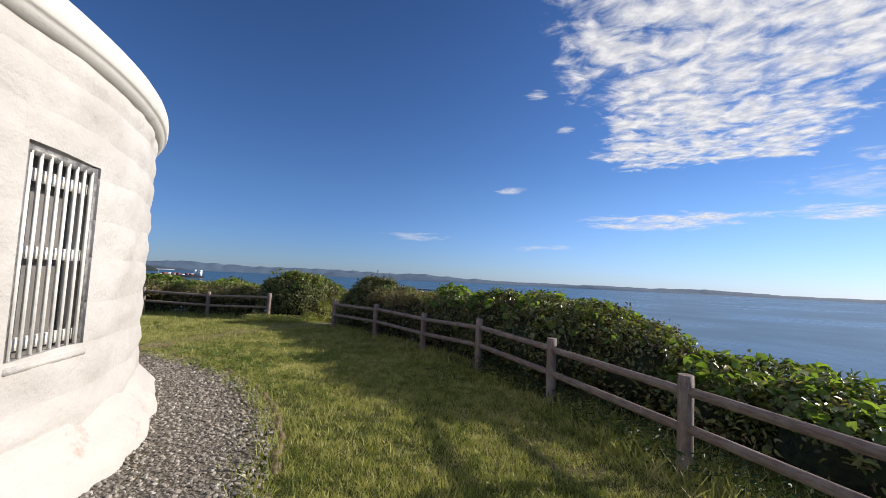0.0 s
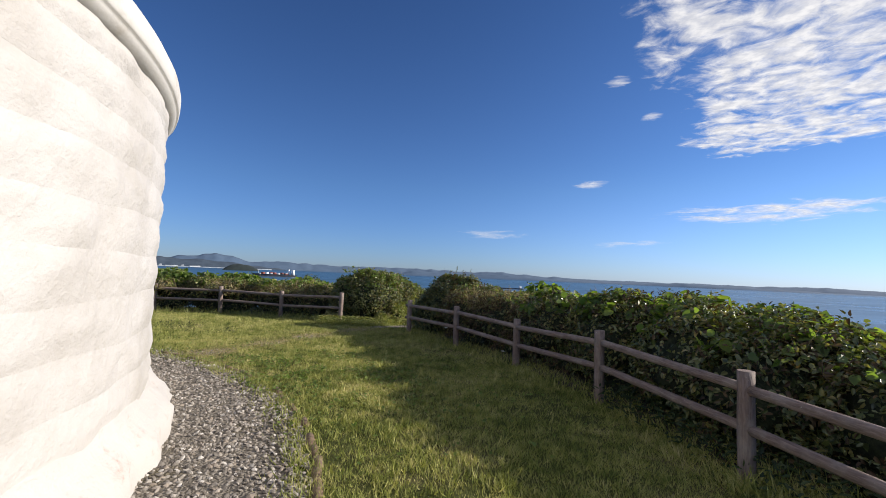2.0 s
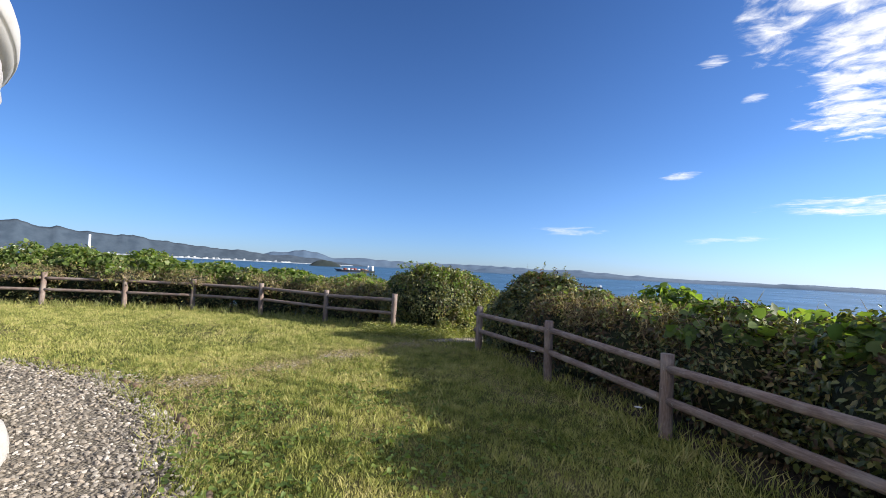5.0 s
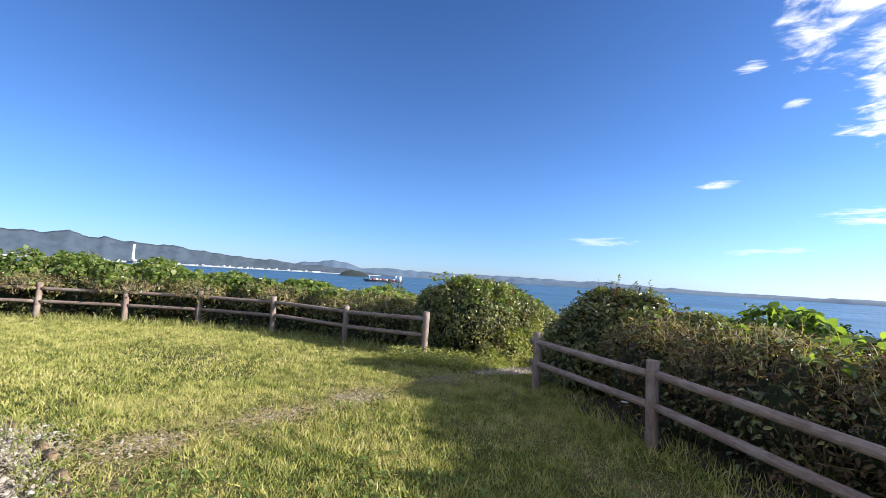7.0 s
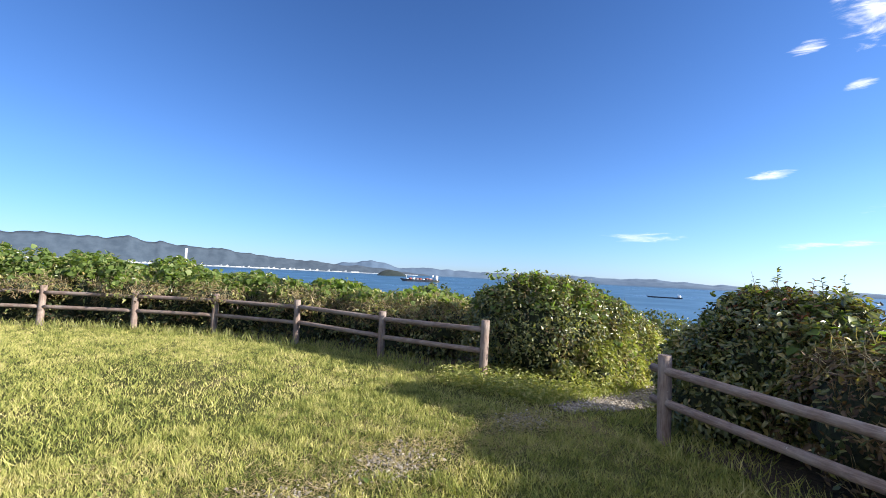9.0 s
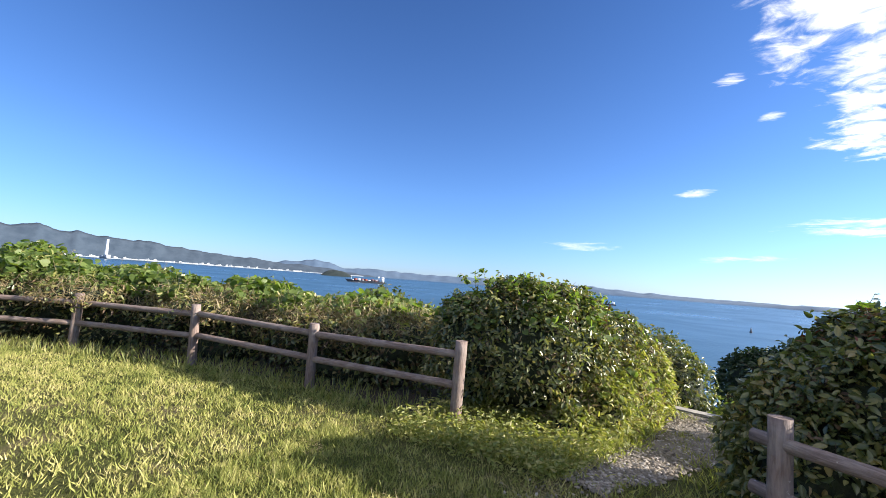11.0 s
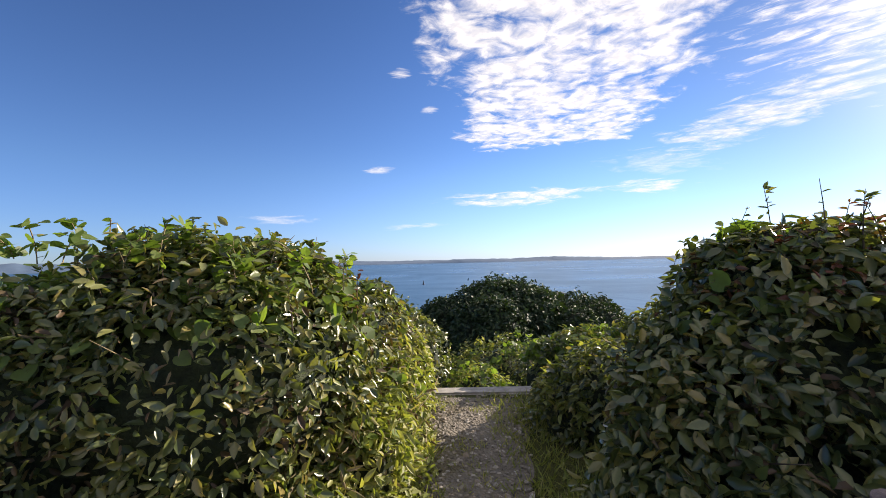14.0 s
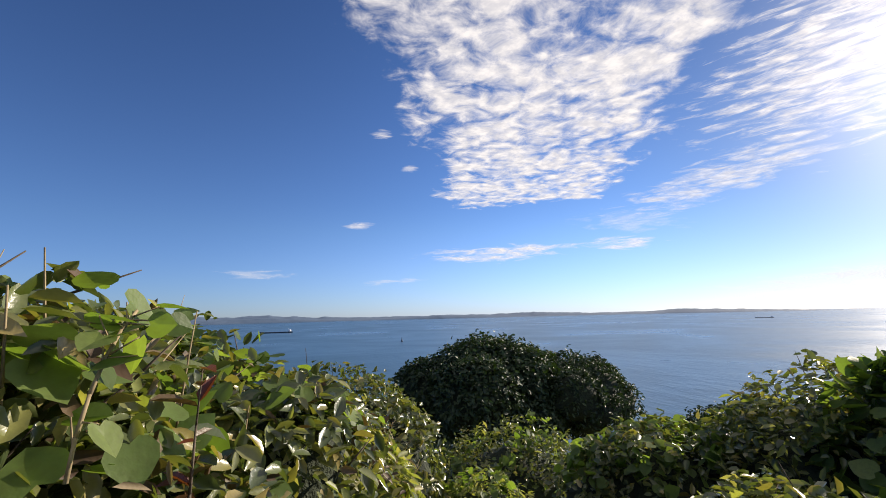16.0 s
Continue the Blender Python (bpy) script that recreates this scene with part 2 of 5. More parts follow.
def make_plaster():
    mat, n = material("cornice_plaster")
    p = place(n)
    stain = n.ramp(n.noise(p, 2.2, 5, 0.7), 0.5, 0.72)
    finish(n, n.mix(stain, (0.52, 0.505, 0.485), (0.43, 0.40, 0.36)), 0.65, n.bump(n.noise(p, 30, 4), 0.3, 0.008), spec=0.3)
    return mat


def make_fence():
    mat, n = material("wood_grain_concrete")
    q = local(n)
    stretch = n.add("ShaderNodeMapping")
    stretch.inputs["Scale"].default_value = (14, 14, 1.6)
    n.link(q, stretch.inputs[0])
    grain = n.noise(stretch.outputs[0], 4.0, 5, 0.65, 0.8)
    p = place(n)
    stain = n.ramp(n.noise(p, 5, 4, 0.65), 0.4, 0.72)
    color = n.mix(n.ramp(grain, 0.3, 0.7), (0.125, 0.088, 0.074), (0.255, 0.19, 0.165))
    color = n.mix(n.math("MULTIPLY", stain, 0.45), color, (0.33, 0.30, 0.275))
    color = n.mix(n.ramp(n.noise(p, 21, 4, 0.7), 0.66, 0.74), color, (0.42, 0.40, 0.36))
    finish(n, color, 0.75, n.bump(grain, 0.6, 0.012), spec=0.35)
    return mat


def make_gravel():
    mat, n = material("grey_gravel_stone")
    p = place(n)
    c = palette(n, island(n), ((0.09, 0.078, 0.064), (0.24, 0.212, 0.180), (0.14, 0.12, 0.098), (0.40, 0.365, 0.32), (0.27, 0.22, 0.17), (0.58, 0.545, 0.50)))
    finish(n, n.mix(n.math("MULTIPLY", n.noise(p, 70, 3), 0.4), c, (0.12, 0.11, 0.10)), 0.75, n.bump(n.noise(p, 120, 3), 0.3, 0.003), spec=0.3)
    return mat


def make_gravel_bed():
    mat, n = material("gravel_bed")
    p = place(n)
    cell = n.add("ShaderNodeTexVoronoi")
    cell.inputs["Scale"].default_value = 46
    n.link(p, cell.inputs["Vector"])
    tone = n.mix(n.noise(p, 34, 3), (0.10, 0.085, 0.065), (0.27, 0.24, 0.20))
    tone = n.mix(n.ramp(n.noise(p, 1.6, 4), 0.5, 0.75), tone, (0.12, 0.10, 0.06))
    finish(n, tone, 0.9, n.bump(cell.outputs["Distance"], 0.9, 0.02), spec=0.2)
    return mat


def make_plain(name, a, b, scale, rough, bump=0.2, depth=0.01, metal=0.0, glow=0.0):
    mat, n = material(name)
    p = place(n)
    f = n.noise(p, scale, 5, 0.65)
    finish(n, n.mix(n.ramp(f, 0.3, 0.7), a, b), rough, n.bump(f, bump, depth), metal=metal, glow=glow)
    return mat


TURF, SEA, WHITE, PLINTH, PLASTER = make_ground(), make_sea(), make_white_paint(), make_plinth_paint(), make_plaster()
FENCE, GRAVEL, BED = make_fence(), make_gravel(), make_gravel_bed()
CONCRETE = make_plain("weathered_concrete", (0.25, 0.23, 0.20), (0.42, 0.39, 0.35), 9, 0.85, 0.5)
EDGING = make_plain("brown_edging", (0.10, 0.065, 0.042), (0.22, 0.155, 0.105), 24, 0.9, 0.6)
BARK = make_plain("twig_bark", (0.05, 0.035, 0.022), (0.14, 0.105, 0.07), 25, 0.9, 0.5)
STALK = make_plain("dry_stalk", (0.17, 0.12, 0.06), (0.33, 0.26, 0.14), 18, 0.85)
# near-black green: the shade between leaves is put into this colour
SHADE_CORE = make_plain("shade_dark_core", (0.012, 0.018, 0.009), (0.035, 0.048, 0.018), 14, 0.9, 0.9, 0.05)
BAR_PAINT = make_plain("white_bar_paint", (0.74, 0.73, 0.70), (0.60, 0.58, 0.54), 12, 0.5)
FRAME_METAL = make_plain("worn_steel", (0.10, 0.10, 0.10), (0.34, 0.33, 0.32), 22, 0.6, 0.4, 0.004, 0.4)
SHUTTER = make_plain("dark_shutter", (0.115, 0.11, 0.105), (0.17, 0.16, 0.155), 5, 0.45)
# sea haze is put into these hill blues; hills and island also glow faintly
HILL_NEAR = make_plain("haze_blue_wooded_hill", (0.024, 0.040, 0.062), (0.042, 0.062, 0.088), 0.012, 1.0, 0.0, 1.0, 0.0, 0.18)
HILL_FAR = make_plain("haze_blue_hill", (0.044, 0.074, 0.120), (0.060, 0.094, 0.145), 0.006, 1.0, 0.0, 1.0, 0.0, 0.36)
ISLE = make_plain("glowing_wooded_island", (0.010, 0.018, 0.020), (0.020, 0.030, 0.030), 0.03, 1.0, 0.0, 1.0, 0.0, 0.1)
TOWN = make_plain("pale_buildings", (0.22, 0.25, 0.28), (0.5, 0.52, 0.54), 0.03, 0.8, 0.0)
HULL_DARK = make_plain("dark_hull_paint", (0.03, 0.035, 0.05), (0.06, 0.065, 0.08), 0.05, 0.6, 0.0)
SHIP_WHITE = make_plain("ship_white_paint", (0.72, 0.74, 0.76), (0.8, 0.81, 0.82), 0.2, 0.6, 0.0)
BOX_RED = make_plain("red_container", (0.22, 0.05, 0.04), (0.3, 0.08, 0.06), 0.2, 0.6, 0.0)
BOX_GREY = make_plain("grey_container", (0.2, 0.24, 0.3), (0.42, 0.44, 0.47), 0.2, 0.6, 0.0)
SAND = make_plain("pale_shore", (0.26, 0.30, 0.34), (0.60, 0.62, 0.64), 0.02, 0.9, 0.0)


# ---- mesh helpers ----
def bare(x, y, z, name, label, category, group="", kind=""):
    ob = new(name)
    ob.empty_display_size = 0.1
    ob.matrix_world = pose(x, y, z)
    return tagged(ob, label, category, group, kind)


def mesh_data(name, verts, faces, mat, smooth=True):
    verts, faces = np.asarray(verts, dtype=np.float32), np.asarray(faces, dtype=np.int32)
    me = bpy.data.meshes.new(name)
    k = faces.shape[1]
    me.vertices.add(len(verts))
    me.vertices.foreach_set("co", verts.ravel())
    me.loops.add(faces.size)
    me.loops.foreach_set("vertex_index", faces.ravel())
    me.polygons.add(len(faces))
    me.polygons.foreach_set("loop_start", np.arange(0, faces.size, k, dtype=np.int32))
    me.polygons.foreach_set("use_smooth", np.full(len(faces), smooth))
    me.update(calc_edges=True)
    me.materials.append(mat)
    return me


def child(name, me, parent, label="", kind=""):
    """A mesh object under parent; its vertices are in the world's axes relative to the parent's place."""
    ob = new(name, me)
    ob.parent = parent
    return tagged(ob, label, kind=kind)


def part(name, bm, mat, parent, label="", kind="", smooth=True):
    me = bpy.data.meshes.new(name)
    for f in bm.faces:
        f.smooth = smooth
    bm.to_mesh(me)
    bm.free()
    me.materials.append(mat)
    return child(name, me, parent, label, kind)


def box(bm, size, at, turn=0.0, bevel=0.0):
    m = pose(*at, 0, 0, turn) @ Matrix.Diagonal((*size, 1))
    made = bmesh.ops.create_cube(bm, size=1.0, matrix=m)
    if bevel:
        edges = list({e for v in made["verts"] for e in v.link_edges})
        bmesh.ops.bevel(bm, geom=edges, offset=bevel, segments=2, affect="EDGES")
    return bm


def tube(bm, a, b, r0, r1, sides=8, rings=1, wobble=0.0, seed=0):
    """A capped round bar from a to b."""
    a, b = Vector(a), Vector(b)
    q = (b - a).to_track_quat("Z", "Y")
    rows = []
    for i in range(rings + 1):
        f = i / rings
        c = a.lerp(b, f)
        r = r0 + (r1 - r0) * f
        row = []
        for k in range(sides):
            w = 2 * math.pi * k / sides
            d = q @ Vector((math.cos(w), math.sin(w), 0))
            s = 1 + wobble * noise.noise(Vector((k * 0.9, i * 0.55, seed * 7.3)))
            row.append(bm.verts.new(c + d * r * s))
        rows.append(row)
    for i in range(rings):
        for k in range(sides):
            bm.faces.new((rows[i][k], rows[i][(k + 1) % sides], rows[i + 1][(k + 1) % sides], rows[i + 1][k]))
    bm.faces.new(rows[0][::-1])
    bm.faces.new(rows[-1])
    return bm


def unit(v):
    return v / np.maximum(np.linalg.norm(v, axis=-1, keepdims=True), 1e-9)


OVATE = (np.array([(0, 0, 0), (0.45, 0, -0.05), (1, 0, -0.12), (0.22, 0.40, 0.11), (0.62, 0.37, 0.08), (0.22, -0.40, 0.11), (0.62, -0.37, 0.08)]),
         np.array([(0, 1, 3), (1, 4, 3), (1, 2, 4), (0, 5, 1), (1, 5, 6), (1, 6, 2)]))
OVATE_FINE = (np.array([(0, 0, 0), (0.33, 0, -0.05), (0.68, 0, -0.08), (1, 0, -0.15), (0.13, 0.25, 0.07), (0.42, 0.42, 0.10), (0.75, 0.28, 0.02),
                        (0.13, -0.25, 0.07), (0.42, -0.42, 0.10), (0.75, -0.28, 0.02)]),
              np.array([(0, 1, 4), (1, 5, 4), (1, 2, 5), (2, 6, 5), (2, 3, 6), (0, 7, 1), (1, 7, 8), (1, 8, 2), (2, 8, 9), (2, 9, 3)]))
HEART_RIM = [(0.06, 0.0), (-0.08, 0.20), (0.02, 0.40), (0.25, 0.52), (0.52, 0.47), (0.76, 0.28), (1.0, 0.0), (0.76, -0.28), (0.52, -0.47), (0.25, -0.52), (0.02, -0.40), (-0.08, -0.20)]
HEART = (np.array([(0.38, 0, -0.06)] + [(a, b, 0.05 * abs(b) * 2 - 0.10 * a * a) for a, b in HEART_RIM]),
         np.array([(0, 1 + (k + 1) % 12, 1 + k) for k in range(12)]))
SLIM = (np.array([(0, 0.5, 0), (0, -0.5, 0), (0.55, 0.4, 0.03), (0.55, -0.4, 0.03), (1, 0, -0.1)]),
        np.array([(0, 1, 3), (0, 3, 2), (2, 3, 4)]))


def leaf_arrays(at, axis, normal, length, width, shape):
    """Vertices and faces of one leaf per row."""
    t, f = shape
    axis = unit(axis)
    side = unit(np.cross(normal, axis))
    nrm = np.cross(axis, side)
    L, W = length[:, None, None], width[:, None, None]
    v = at[:, None, :] + t[None, :, 0:1] * L * axis[:, None, :] + t[None, :, 1:2] * W * side[:, None, :] + t[None, :, 2:3] * L * nrm[:, None, :]
    faces = f[None] + (np.arange(len(at)) * len(t))[:, None, None]
    return v.reshape(-1, 3), faces.reshape(-1, 3)


def ripple(p, seed):
    """Smooth cheap noise from -1 to 1 for rows of points."""
    s = seed * 1.7
    return (np.sin(p[:, 0] * 1.9 + s) * np.cos(p[:, 1] * 2.3 - s) + np.sin(p[:, 1] * 4.1 + p[:, 2] * 3.3 + s * 2) * 0.6
            + np.sin(p[:, 0] * 7.1 - p[:, 2] * 6.1 + s * 3) * 0.4 + np.sin(p[:, 0] * 13 + p[:, 1] * 11 + p[:, 2] * 12 - s) * 0.25) / 2.0


# ---- lie of the land ----
FENCE_R = [(5.55, 1.25), (4.80, 3.10), (3.97, 4.96), (3.12, 6.755), (2.12, 8.46), (0.88, 10.02), (-0.572, 11.42), (-2.145, 12.65)]
FENCE_L = [(-4.585, 13.43), (-6.59, 13.39), (-8.565, 13.08), (-10.44, 12.40), (-11.87, 11.44), (-13.36, 10.25), (-14.95, 8.70), (-16.2, 7.15)]
EDGE = [(7.2, -3.0)] + FENCE_R + FENCE_L + [(-18.5, 3.0), (-19.5, -4.0)]
CENTRE, RADIUS = (-4.87, 1.99), 4.80


def beyond(x, y):
    """Distance outside the fenced lawn (negative inside), for arrays."""
    x, y = np.asarray(x, float), np.asarray(y, float)
    best, inside = np.full(x.shape, 1e9), np.zeros(x.shape, bool)
    ring = EDGE + [(-19.5, -40.0), (7.2, -40.0)]
    for (ax, ay), (bx, by) in zip(ring, ring[1:] + ring[:1]):
        dx, dy = bx - ax, by - ay
        t = np.clip(((x - ax) * dx + (y - ay) * dy) / (dx * dx + dy * dy), 0, 1)
        best = np.minimum(best, np.hypot(x - ax - t * dx, y - ay - t * dy))
        cross = (ay > y) != (by > y)
        with np.errstate(divide="ignore", invalid="ignore"):
            inside ^= cross & (x < (bx - ax) * (y - ay) / (by - ay if by != ay else 1e-9) + ax)
    return np.where(inside, -best, best)


def height(x, y):
    d = beyond(x, y)
    fall = np.where(d > 0, -0.055 * np.minimum(d, 4.2) - 0.52 * np.clip(d - 4.2, 0, None), 0.0)
    z = np.maximum(fall, -34.0) + 0.012 * np.sin(np.asarray(x) * 1.3) * np.cos(np.asarray(y) * 1.1)
    return z


def build_ground():
    fine_x, fine_y = np.arange(-22, 14.01, 0.4), np.arange(-6, 26.01, 0.4)
    xs = np.concatenate([np.linspace(-95, -23, 19), fine_x, np.linspace(15, 95, 21)])
    ys = np.concatenate([np.linspace(-60, -7, 14), fine_y, np.linspace(28, 110, 24)])
    X, Y = np.meshgrid(xs, ys)
    Z = height(X, Y)
    V = np.stack([X, Y, Z], -1).reshape(-1, 3)
    w = len(xs)
    i = np.arange(len(ys) - 1)[:, None] * w + np.arange(w - 1)[None]
    F = np.stack([i, i + 1, i + w + 1, i + w], -1).reshape(-1, 4)
    tagged(new("ground", mesh_data("ground", V, F, TURF)), "mown grass headland falling away to the sea", "ground", kind="structure")
    # the sea, out to the far shore
    rings, spokes = [0, 60, 150, 400, 1000, 2200, 3600, 4800, 6500], 72
    V = [(r * math.cos(2 * math.pi * k / spokes), r * math.sin(2 * math.pi * k / spokes), -30.0) for r in rings[1:] for k in range(spokes)]
    F = []
    for j in range(len(rings) - 2):
        for k in range(spokes):
            a, b = j * spokes + k, j * spokes + (k + 1) % spokes
            F.append((a, b, b + spokes, a + spokes))
    tagged(new("water", mesh_data("water", V, F, SEA)), "open blue sea with small waves", "sea", kind="structure")


build_ground()


# ---- lighthouse base ----
def ring_mesh(profile, a0, a1, steps):
    """Sweep of a profile of (radius, z) about the tower's axis between two angles in degrees."""
    V, F = [], []
    m = len(profile)
    for i in range(steps + 1):
        w = radians(a0 + (a1 - a0) * i / steps)
        V += [(r * math.cos(w), r * math.sin(w), z) for r, z in profile]
    for i in range(steps):
        for k in range(m - 1):
            F.append((i * m + k, (i + 1) * m + k, (i + 1) * m + k + 1, i * m + k + 1))
    return V, F


WIN_A0, WIN_A1, WIN_Z0, WIN_Z1 = 14.1, 21.9, 0.905, 2.185


def stone_mesh(a0, a1, z0, z1, seed):
    """One rough-hewn block with a swelling face, its joint edges set back."""
    nu, nv = max(5, int((a1 - a0) * 1.3)), 6
    V, F = [], []
    for j in range(nv + 1):
        for i in range(nu + 1):
            u, v = i / nu * 2 - 1, j / nv * 2 - 1
            w = radians(a0 + (a1 - a0) * (u + 1) / 2)
            z = z0 + (z1 - z0) * (v + 1) / 2
            swell = 0.6 * (0.5 + 0.5 * math.cos(math.pi * v)) + 0.4 * (1 - abs(v) ** 2.4)
            joint = 0.0015 * max(0.0, abs(u) - 0.9) / 0.1
            rough = noise.fractal(Vector((w * 13, z * 4.0, 3.1)), 0.9, 2.1, 4)
            z += sum(k * (0.012 * math.sin(w * 9 + e * 31) + 0.006 * math.sin(w * 31 + e * 17)) for k, e in (((1 - v) / 2, z0), ((1 + v) / 2, z1)) if 0.4 < e < 2.8)
            near = min(abs(math.degrees(w) - WIN_A0), abs(math.degrees(w) - WIN_A1)) if WIN_Z0 - 0.35 < z < WIN_Z1 + 0.3 else 9.0
            ease = min(1.0, near / 1.6)
            rough, swell = rough * ease, 0.7 + (swell - 0.7) * ease
            r = RADIUS - 0.017 + 0.017 * swell + 0.030 * rough * (0.45 + 0.55 * swell) - joint
            V.append((r * math.cos(w), r * math.sin(w), z))
    # a back rim that tucks the block into the wall
    rim = [i for i in range(nu + 1)] + [j * (nu + 1) + nu for j in range(1, nv + 1)] + [nv * (nu + 1) + i for i in range(nu - 1, -1, -1)] + [j * (nu + 1) for j in range(nv - 1, 0, -1)]
    base = len(V)
    V += [V[k] for k in rim]
    back = len(V)
    for k in rim:
        x, y, z = V[k]
        s = (RADIUS - 0.09) / math.hypot(x, y)
        V.append((x * s, y * s, z))
    for j in range(nv):
        for i in range(nu):
            a = j * (nu + 1) + i
            F.append((a, a + 1, a + nu + 2, a + nu + 1))
    for k in range(len(rim)):
        k2 = (k + 1) % len(rim)
        F.append((base + k2, base + k, back + k, back + k2))
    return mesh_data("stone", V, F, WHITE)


def build_lighthouse():
    tower = bare(*CENTRE, 0, "lighthouse", "round white-painted stone lighthouse base on a gravel apron", "lighthouse")
    thick = RADIUS - 0.32
    face = RADIUS - 0.06
    V, F = [], []
    for a0, a1, z0, z1, st in ((WIN_A1, 360 + WIN_A0, 0.0, 2.90, 130), (WIN_A0, WIN_A1, 0.0, WIN_Z0, 6), (WIN_A0, WIN_A1, WIN_Z1, 2.90, 6)):
        v, f = ring_mesh([(thick, z0), (face, z0), (face, z1), (thick, z1), (thick, z0)], a0, a1, st)
        F += [tuple(k + len(V) for k in q) for q in f]
        V += v
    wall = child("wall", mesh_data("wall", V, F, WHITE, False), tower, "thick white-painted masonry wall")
    # window reveals close the thickness of the wall
    bm = bmesh.new()
    for w, flip in ((WIN_A0, 1), (WIN_A1, -1)):
        c, s = math.cos(radians(w)), math.sin(radians(w))
        bm.faces.new([bm.verts.new((r * c, r * s, z)) for r, z in ((thick, WIN_Z0), (face, WIN_Z0), (face, WIN_Z1), (thick, WIN_Z1))][::flip])
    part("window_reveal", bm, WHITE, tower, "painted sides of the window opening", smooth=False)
    # plinth: a rough spreading foot
    prof = [(4.70, 0.46), (4.80, 0.44), (4.82, 0.36), (4.90, 0.27), (4.97, 0.19), (4.985, 0.08), (5.0, -0.12)]
    v, f = ring_mesh(prof, 0, 360, 260)
    v = np.array(v)
    lump = np.array([noise.fractal(Vector(p) * 2.6, 0.9, 2.0, 4) for p in v])
    cut = np.array([noise.noise(Vector(p) * 7.0) for p in v])
    scale = 1 + (0.012 * lump + 0.005 * cut)[:, None] * np.array([1, 1, 0])
    child("plinth", mesh_data("plinth", v * scale, f, PLINTH), tower, "uneven plinth with flaking paint showing pinkish stone")
    # cornice with a hollow soffit and rounded face
    prof = [(4.72, 2.81), (4.80, 2.825), (4.83, 2.845), (4.852, 2.868), (4.856, 2.888), (4.866, 2.890), (4.874, 2.902), (4.880, 2.935), (4.880, 3.02), (4.867, 3.055), (4.83, 3.07), (4.6, 3.09)]
    v, f = ring_mesh(prof, 0, 360, 200)
    v = np.array(v)
    lump = np.array([noise.noise(Vector(p) * 3.0) for p in v])
    v[:, :2] *= (1 + 0.0012 * lump)[:, None]
    child("cornice", mesh_data("cornice", v, f, PLASTER), tower, "projecting plaster cornice with a stained soffit")
    v, f = ring_mesh([(4.7, 3.08), (3.0, 3.23), (1.5, 3.34), (0.02, 3.37)], 0, 360, 90)
    child("roof", mesh_data("roof", v, f, PLASTER), tower, "shallow white domed roof")
    # an added dark sheet stands in for the unlit room behind the bars
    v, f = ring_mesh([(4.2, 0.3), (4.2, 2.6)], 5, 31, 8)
    child("unlit_room_sheet", mesh_data("unlit_room_sheet", v, f, SHUTTER, False), tower, "dark sheet standing in for the unlit room behind the window")
    # stone courses
    zs = [0.38, 0.665, 0.955, 1.25, 1.545, 1.835, 2.12, 2.40, 2.67, 2.85]
    step = 9.0
    for c in range(len(zs) - 1):
        z0, z1 = zs[c], zs[c + 1]
        shift = (c % 2) * step / 2 + (c * 1.7) % 2.0
        for i in range(-9, 15):
            mid = i * step + shift
            lo, hi = mid - step / 2, mid + step / 2
            if z1 > WIN_Z0 + 0.06 and z0 < WIN_Z1 - 0.06 and hi > WIN_A0 - 0.1 and lo < WIN_A1 + 0.1:
                for a, b in ((lo, WIN_A0), (WIN_A1, hi)):
                    if b - a > 0.02:
                        child("stone", stone_mesh(a, b, z0, z1, i + c), wall)
                lo2, hi2 = max(lo, WIN_A0), min(hi, WIN_A1)
                for a, b in ((z0, WIN_Z0), (WIN_Z1, z1)):
                    if b - a > 0.05 and hi2 - lo2 > 0.02:
                        child("stone", stone_mesh(lo2, hi2, a, b, i + c), wall)
                continue
            child("stone", stone_mesh(lo, hi, z0, z1, i + c), wall)
    # barred window
    mid = radians((WIN_A0 + WIN_A1) / 2)
    out, along = Vector((math.cos(mid), math.sin(mid), 0)), Vector((-math.sin(mid), math.cos(mid), 0))
    half = RADIUS * radians(WIN_A1 - WIN_A0) / 2
    turn = math.degrees(mid)

    def at(r, s, z):
        return tuple(out * r + along * s + Vector((0, 0, z)))

    zc, zh = (WIN_Z0 + WIN_Z1) / 2, WIN_Z1 - WIN_Z0
    bm = box(bmesh.new(), (0.03, half * 2, zh), at(4.60, 0, zc), turn)
    window = part("window", bm, SHUTTER, tower, "barred window with a dark shutter behind white bars", smooth=False)
    bm = bmesh.new()
    for s in (-1, 1):
        box(bm, (0.045, 0.035, zh), at(4.745, s * (half - 0.018), zc), turn, 0.004)
    for z in (WIN_Z0 + 0.0175, WIN_Z1 - 0.03):
        box(bm, (0.047, half * 2 - 0.07, 0.05), at(4.745, 0, z), turn, 0.004)
    part("window_frame", bm, FRAME_METAL, window, "worn steel frame")
    for k in range(8):
        bm = box(bmesh.new(), (0.020, 0.019, zh - 0.07), at(4.76, (k - 3.5) * half * 2 / 8.4, zc), turn, 0.003)
        part("bar", bm, BAR_PAINT, window, "white vertical bar" if k == 0 else "")
    for z in (WIN_Z0 + 0.13, zc + 0.02, WIN_Z1 - 0.16):
        bm = box(bmesh.new(), (0.03, half * 2 - 0.07, 0.075), at(4.715, 0, z), turn, 0.003)
        part("crossbar", bm, BAR_PAINT, window)
    bm = box(bmesh.new(), (0.26, half * 2, 0.04), at(4.675, 0, WIN_Z0 + 0.004), turn, 0.006)
    part("window_sill", bm, PLINTH, window, "painted stone sill with pinkish wear")


build_lighthouse()


